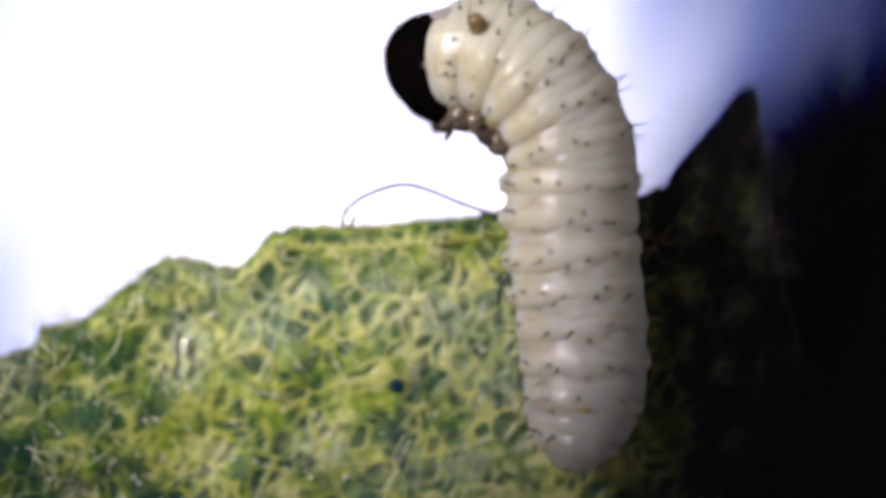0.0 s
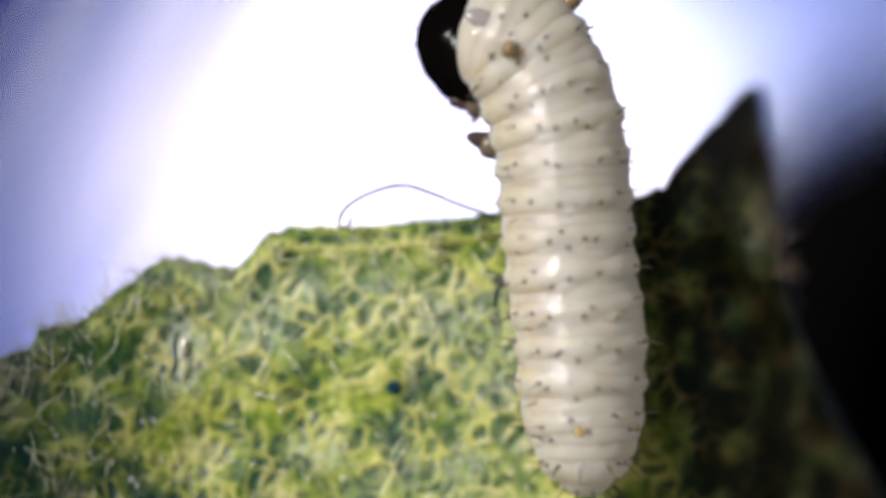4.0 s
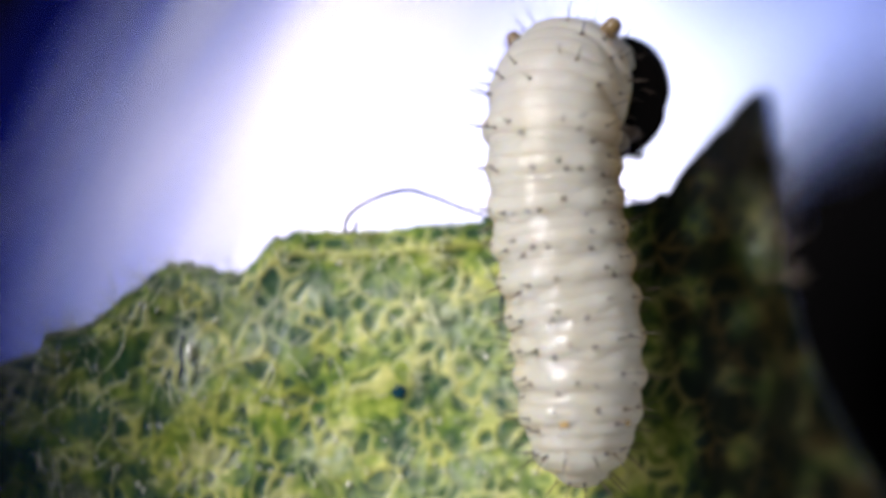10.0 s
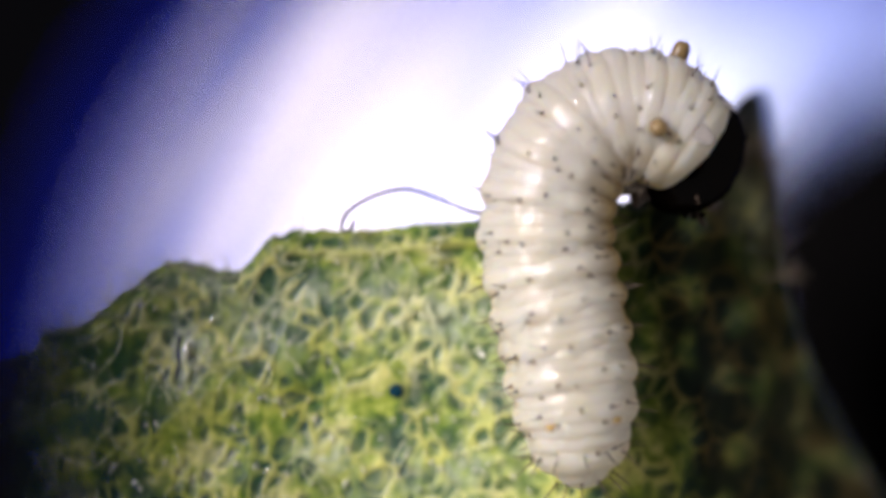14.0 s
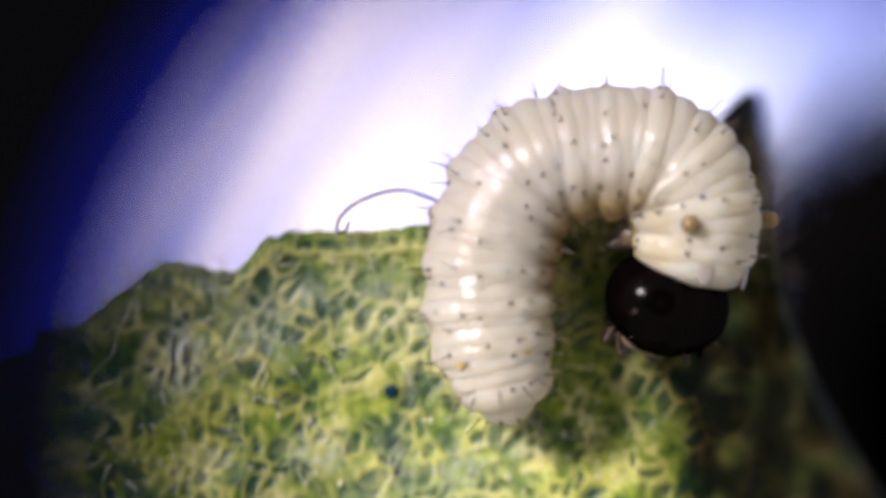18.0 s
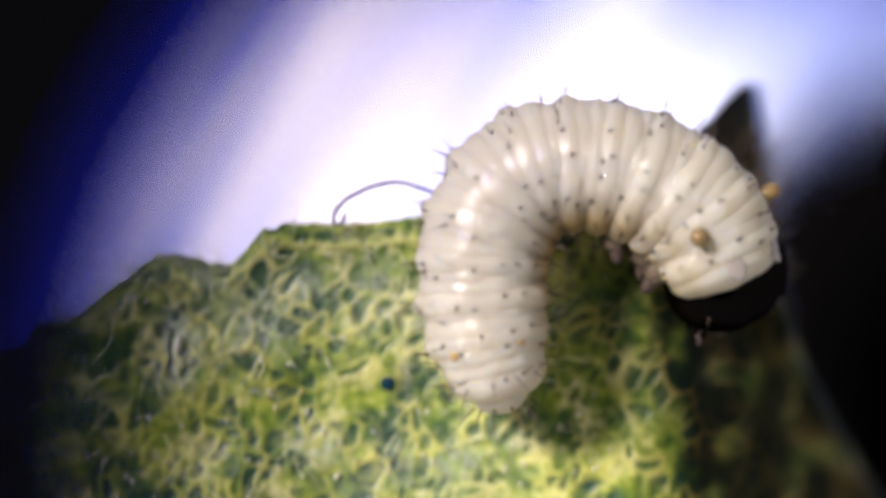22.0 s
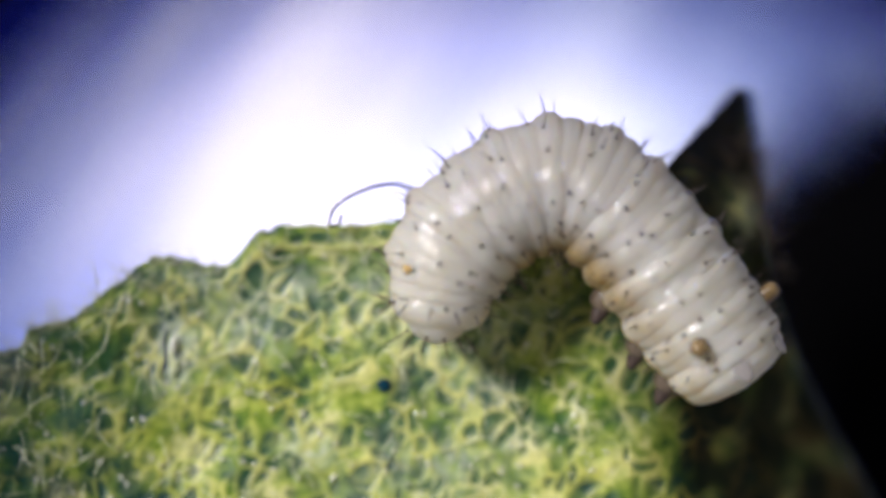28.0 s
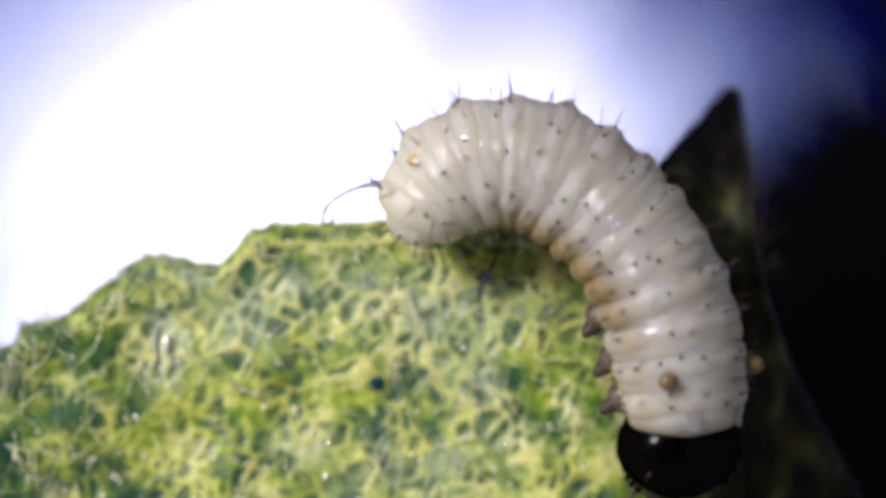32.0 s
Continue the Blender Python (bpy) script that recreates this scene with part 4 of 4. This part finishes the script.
    bend(20, 34, [(0.305, -0.702, 0.24), (0.287, -0.565, 0.295), (0.242, -0.38, 0.295), (0.213, -0.183, 0.295), (0.213, -0.01, 0.295), (0.255, 0.15, 0.295), (0.341, 0.287, 0.295), (0.452, 0.361, 0.295), (0.588, 0.384, 0.295), (0.736, 0.386, 0.295), (0.896, 0.344, 0.287), (1.057, 0.254, 0.279), (1.168, 0.118, 0.271), (1.243, -0.082, 0.263)],
         (1.256, -0.145, 0.11), (0.12, -0.9, -0.45))
    bend(21.5, 34, [(0.3, -0.715, 0.24), (0.282, -0.577, 0.295), (0.237, -0.392, 0.295), (0.213, -0.195, 0.295), (0.218, -0.022, 0.295), (0.262, 0.137, 0.295), (0.348, 0.273, 0.295), (0.464, 0.343, 0.295), (0.595, 0.36, 0.295), (0.743, 0.358, 0.295), (0.903, 0.314, 0.287), (1.064, 0.231, 0.279), (1.176, 0.106, 0.271), (1.254, -0.073, 0.263)],
         (1.272, -0.142, 0.11), (0.22, -0.9, -0.45))
    bend(23, 34, [(0.29, -0.715, 0.24), (0.282, -0.577, 0.295), (0.245, -0.392, 0.295), (0.22, -0.195, 0.295), (0.225, -0.022, 0.295), (0.27, 0.137, 0.295), (0.363, 0.264, 0.295), (0.479, 0.331, 0.295), (0.615, 0.344, 0.295), (0.763, 0.327, 0.295), (0.923, 0.267, 0.287), (1.084, 0.171, 0.279), (1.196, 0.058, 0.271), (1.274, -0.104, 0.263)],
         (1.318, -0.18, 0.1), (0.38, -0.85, -0.45))
    bend(23.5, 34, [(0.265, -0.712, 0.24), (0.27, -0.57, 0.295), (0.24, -0.372, 0.295), (0.225, -0.175, 0.295), (0.233, -0.003, 0.295), (0.282, 0.149, 0.295), (0.381, 0.272, 0.295), (0.496, 0.332, 0.295), (0.639, 0.34, 0.295), (0.787, 0.31, 0.295), (0.948, 0.252, 0.287), (1.096, 0.137, 0.279), (1.188, -0.024, 0.271), (1.223, -0.182, 0.263)],
         (1.235, -0.37, 0.16), (0.05, -0.95, -0.35))
    bend(24, 33, [(0.255, -0.705, 0.24), (0.262, -0.562, 0.295), (0.233, -0.365, 0.295), (0.218, -0.168, 0.295), (0.23, 0.005, 0.295), (0.282, 0.15, 0.295), (0.385, 0.26, 0.295), (0.501, 0.315, 0.295), (0.642, 0.315, 0.295), (0.785, 0.262, 0.295), (0.933, 0.19, 0.287), (1.082, 0.067, 0.279), (1.193, -0.103, 0.271), (1.252, -0.305, 0.263)],
         (1.29, -0.405, 0.12), (0.2, -0.9, -0.5))
    bend(24.5, 30, [(0.243, -0.692, 0.24), (0.268, -0.568, 0.295), (0.235, -0.381, 0.295), (0.222, -0.182, 0.295), (0.24, -0.011, 0.295), (0.309, 0.134, 0.295), (0.423, 0.23, 0.295), (0.538, 0.304, 0.295), (0.686, 0.291, 0.295), (0.834, 0.225, 0.295), (0.983, 0.119, 0.284), (1.144, -0.035, 0.273), (1.28, -0.19, 0.261), (1.375, -0.292, 0.25)],
         (1.475, -0.2, 0.085), (0.8, 0.1, -0.6))
    bend(25, 28, [(0.273, -0.69, 0.24), (0.289, -0.57, 0.295), (0.247, -0.393, 0.295), (0.234, -0.206, 0.295), (0.258, -0.036, 0.295), (0.326, 0.091, 0.295), (0.437, 0.171, 0.295), (0.543, 0.246, 0.295), (0.691, 0.224, 0.295), (0.839, 0.149, 0.295), (0.988, 0.039, 0.284), (1.161, -0.09, 0.273), (1.325, -0.21, 0.261), (1.44, -0.285, 0.25)],
         (1.575, -0.185, 0.09), (0.9, 0.15, -0.45))
    bend(25.5, 30, [(0.27, -0.697, 0.24), (0.279, -0.573, 0.295), (0.235, -0.396, 0.295), (0.23, -0.223, 0.295), (0.261, -0.066, 0.295), (0.333, 0.068, 0.295), (0.444, 0.155, 0.295), (0.566, 0.233, 0.295), (0.706, 0.212, 0.295), (0.842, 0.118, 0.295), (0.973, -0.019, 0.284), (1.109, -0.172, 0.273), (1.226, -0.324, 0.261), (1.325, -0.461, 0.25)],
         (1.289, -0.372, 0.013), (0.3, -0.3, -0.9))
    bend(27.5, 32, [(0.045, -0.415, 0.24), (0.049, -0.31, 0.295), (0.057, -0.163, 0.295), (0.105, 0.003, 0.295), (0.201, 0.119, 0.295), (0.332, 0.225, 0.295), (0.481, 0.298, 0.295), (0.637, 0.296, 0.295), (0.785, 0.222, 0.295), (0.933, 0.079, 0.284), (1.069, -0.081, 0.273), (1.206, -0.262, 0.261), (1.347, -0.43, 0.25)],
         (1.294, -0.332, 0.013), (0.5, -0.4, -0.8))
    bend(28, 32, [(0.028, -0.398, 0.24), (0.039, -0.28, 0.295), (0.061, -0.123, 0.295), (0.122, 0.029, 0.295), (0.232, 0.143, 0.295), (0.361, 0.227, 0.295), (0.497, 0.284, 0.295), (0.639, 0.274, 0.295), (0.787, 0.182, 0.295), (0.936, 0.022, 0.284), (1.072, -0.163, 0.273), (1.208, -0.348, 0.261), (1.313, -0.502, 0.25)],
         (1.267, -0.397, 0.013), (0.2, -0.5, -0.9))
    bend(28.6, 34, [(0.012, -0.426, 0.24), (0.029, -0.292, 0.295), (0.06, -0.124, 0.295), (0.127, 0.041, 0.295), (0.242, 0.169, 0.295), (0.372, 0.254, 0.295), (0.498, 0.302, 0.295), (0.641, 0.302, 0.295), (0.789, 0.216, 0.295), (0.937, 0.043, 0.287), (1.049, -0.154, 0.279), (1.111, -0.327, 0.271), (1.148, -0.463, 0.263)],
         (1.141, -0.622, 0.15), (0, -0.9, -0.5))
    bend(29, 36, [(0.025, -0.455, 0.24), (0.041, -0.335, 0.295), (0.054, -0.152, 0.295), (0.129, 0.036, 0.295), (0.25, 0.155, 0.295), (0.379, 0.241, 0.295), (0.504, 0.287, 0.295), (0.635, 0.281, 0.295), (0.783, 0.192, 0.295), (0.918, 0.052, 0.29), (1.022, -0.121, 0.285), (1.068, -0.32, 0.28), (1.05, -0.545, 0.27)],
         (0.883, -0.636, 0.238), (-0.65, -0.73, -0.15))
    bend(29.6, 35, [(0.011, -0.374, 0.24), (0.023, -0.238, 0.295), (0.016, -0.064, 0.295), (0.084, 0.1, 0.295), (0.221, 0.198, 0.295), (0.365, 0.266, 0.295), (0.514, 0.305, 0.295), (0.669, 0.268, 0.295), (0.817, 0.165, 0.295), (0.933, 0.017, 0.289), (1.003, -0.163, 0.283), (1.023, -0.349, 0.276), (1.023, -0.596, 0.27)],
         (1.001, -0.808, 0.2), (-0.1, -0.95, -0.3))
    bend(30, 22, [(-0.049, -0.277, 0.24), (-0.033, -0.138, 0.295), (0.015, 0.03, 0.295), (0.122, 0.144, 0.295), (0.264, 0.21, 0.295), (0.402, 0.263, 0.295), (0.551, 0.279, 0.295), (0.709, 0.222, 0.295), (0.857, 0.106, 0.295), (0.968, -0.042, 0.288), (1.042, -0.215, 0.28), (1.079, -0.4, 0.273), (1.117, -0.61, 0.265)],
         (1.134, -0.779, 0.175), (0.05, -0.95, -0.4))
    bend(30.5, 36, [(-0.081, -0.104, 0.24), (-0.073, 0.015, 0.295), (0.018, 0.126, 0.295), (0.166, 0.204, 0.295), (0.326, 0.237, 0.295), (0.487, 0.254, 0.295), (0.659, 0.224, 0.295), (0.807, 0.138, 0.295), (0.93, 0.002, 0.295), (1.022, -0.158, 0.29), (1.072, -0.343, 0.285), (1.07, -0.52, 0.28), (1.032, -0.68, 0.272)],
         (0.833, -0.759, 0.25), (-0.7, -0.68, -0.1))
    bend(31, 35, [(-0.039, 0, 0.24), (-0.024, 0.123, 0.295), (0.067, 0.271, 0.295), (0.203, 0.35, 0.295), (0.363, 0.377, 0.295), (0.524, 0.357, 0.295), (0.684, 0.283, 0.295), (0.82, 0.16, 0.295), (0.918, 0.012, 0.295), (0.987, -0.161, 0.289), (1.012, -0.333, 0.283), (1.008, -0.506, 0.276), (0.993, -0.716, 0.27)],
         (0.951, -0.933, 0.225), (-0.1, -0.98, -0.2))
    bend(31.5, 35, [(-0.036, 0.015, 0.24), (-0.019, 0.136, 0.295), (0.08, 0.279, 0.295), (0.218, 0.357, 0.295), (0.383, 0.38, 0.295), (0.556, 0.345, 0.295), (0.716, 0.254, 0.295), (0.859, 0.113, 0.295), (0.968, -0.049, 0.295), (1.042, -0.215, 0.288), (1.074, -0.4, 0.28), (1.087, -0.573, 0.273), (1.105, -0.721, 0.265)],
         (1.066, -0.897, 0.188), (-0.05, -0.95, -0.3))
    bend(32, 35, [(-0.041, 0.02, 0.24), (-0.016, 0.143, 0.295), (0.09, 0.281, 0.295), (0.226, 0.352, 0.295), (0.386, 0.372, 0.295), (0.571, 0.328, 0.295), (0.731, 0.219, 0.295), (0.879, 0.069, 0.295), (0.99, -0.096, 0.295), (1.064, -0.269, 0.288), (1.109, -0.442, 0.28), (1.129, -0.565, 0.273), (1.144, -0.714, 0.265)],
         (1.126, -0.878, 0.175), (-0.05, -0.95, -0.35))
    for ring, rows in zip(BODY_RINGS, ring_rows):
        walk(ring, rows)
    walk(HEAD_PART, head_rows)

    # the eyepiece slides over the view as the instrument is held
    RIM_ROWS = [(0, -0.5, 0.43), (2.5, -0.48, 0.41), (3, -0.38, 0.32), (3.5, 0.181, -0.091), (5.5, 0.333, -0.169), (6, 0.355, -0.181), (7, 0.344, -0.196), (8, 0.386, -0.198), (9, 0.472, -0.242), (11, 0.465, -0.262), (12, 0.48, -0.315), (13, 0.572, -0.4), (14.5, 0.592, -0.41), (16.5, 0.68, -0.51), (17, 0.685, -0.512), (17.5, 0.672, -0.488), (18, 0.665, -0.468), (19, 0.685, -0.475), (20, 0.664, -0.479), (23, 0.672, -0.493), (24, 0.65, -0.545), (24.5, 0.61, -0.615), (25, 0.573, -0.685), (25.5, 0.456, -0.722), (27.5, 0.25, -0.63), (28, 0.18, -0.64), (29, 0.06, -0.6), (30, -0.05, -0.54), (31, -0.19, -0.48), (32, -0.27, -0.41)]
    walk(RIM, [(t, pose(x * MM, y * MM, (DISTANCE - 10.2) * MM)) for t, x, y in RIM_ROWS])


motions()
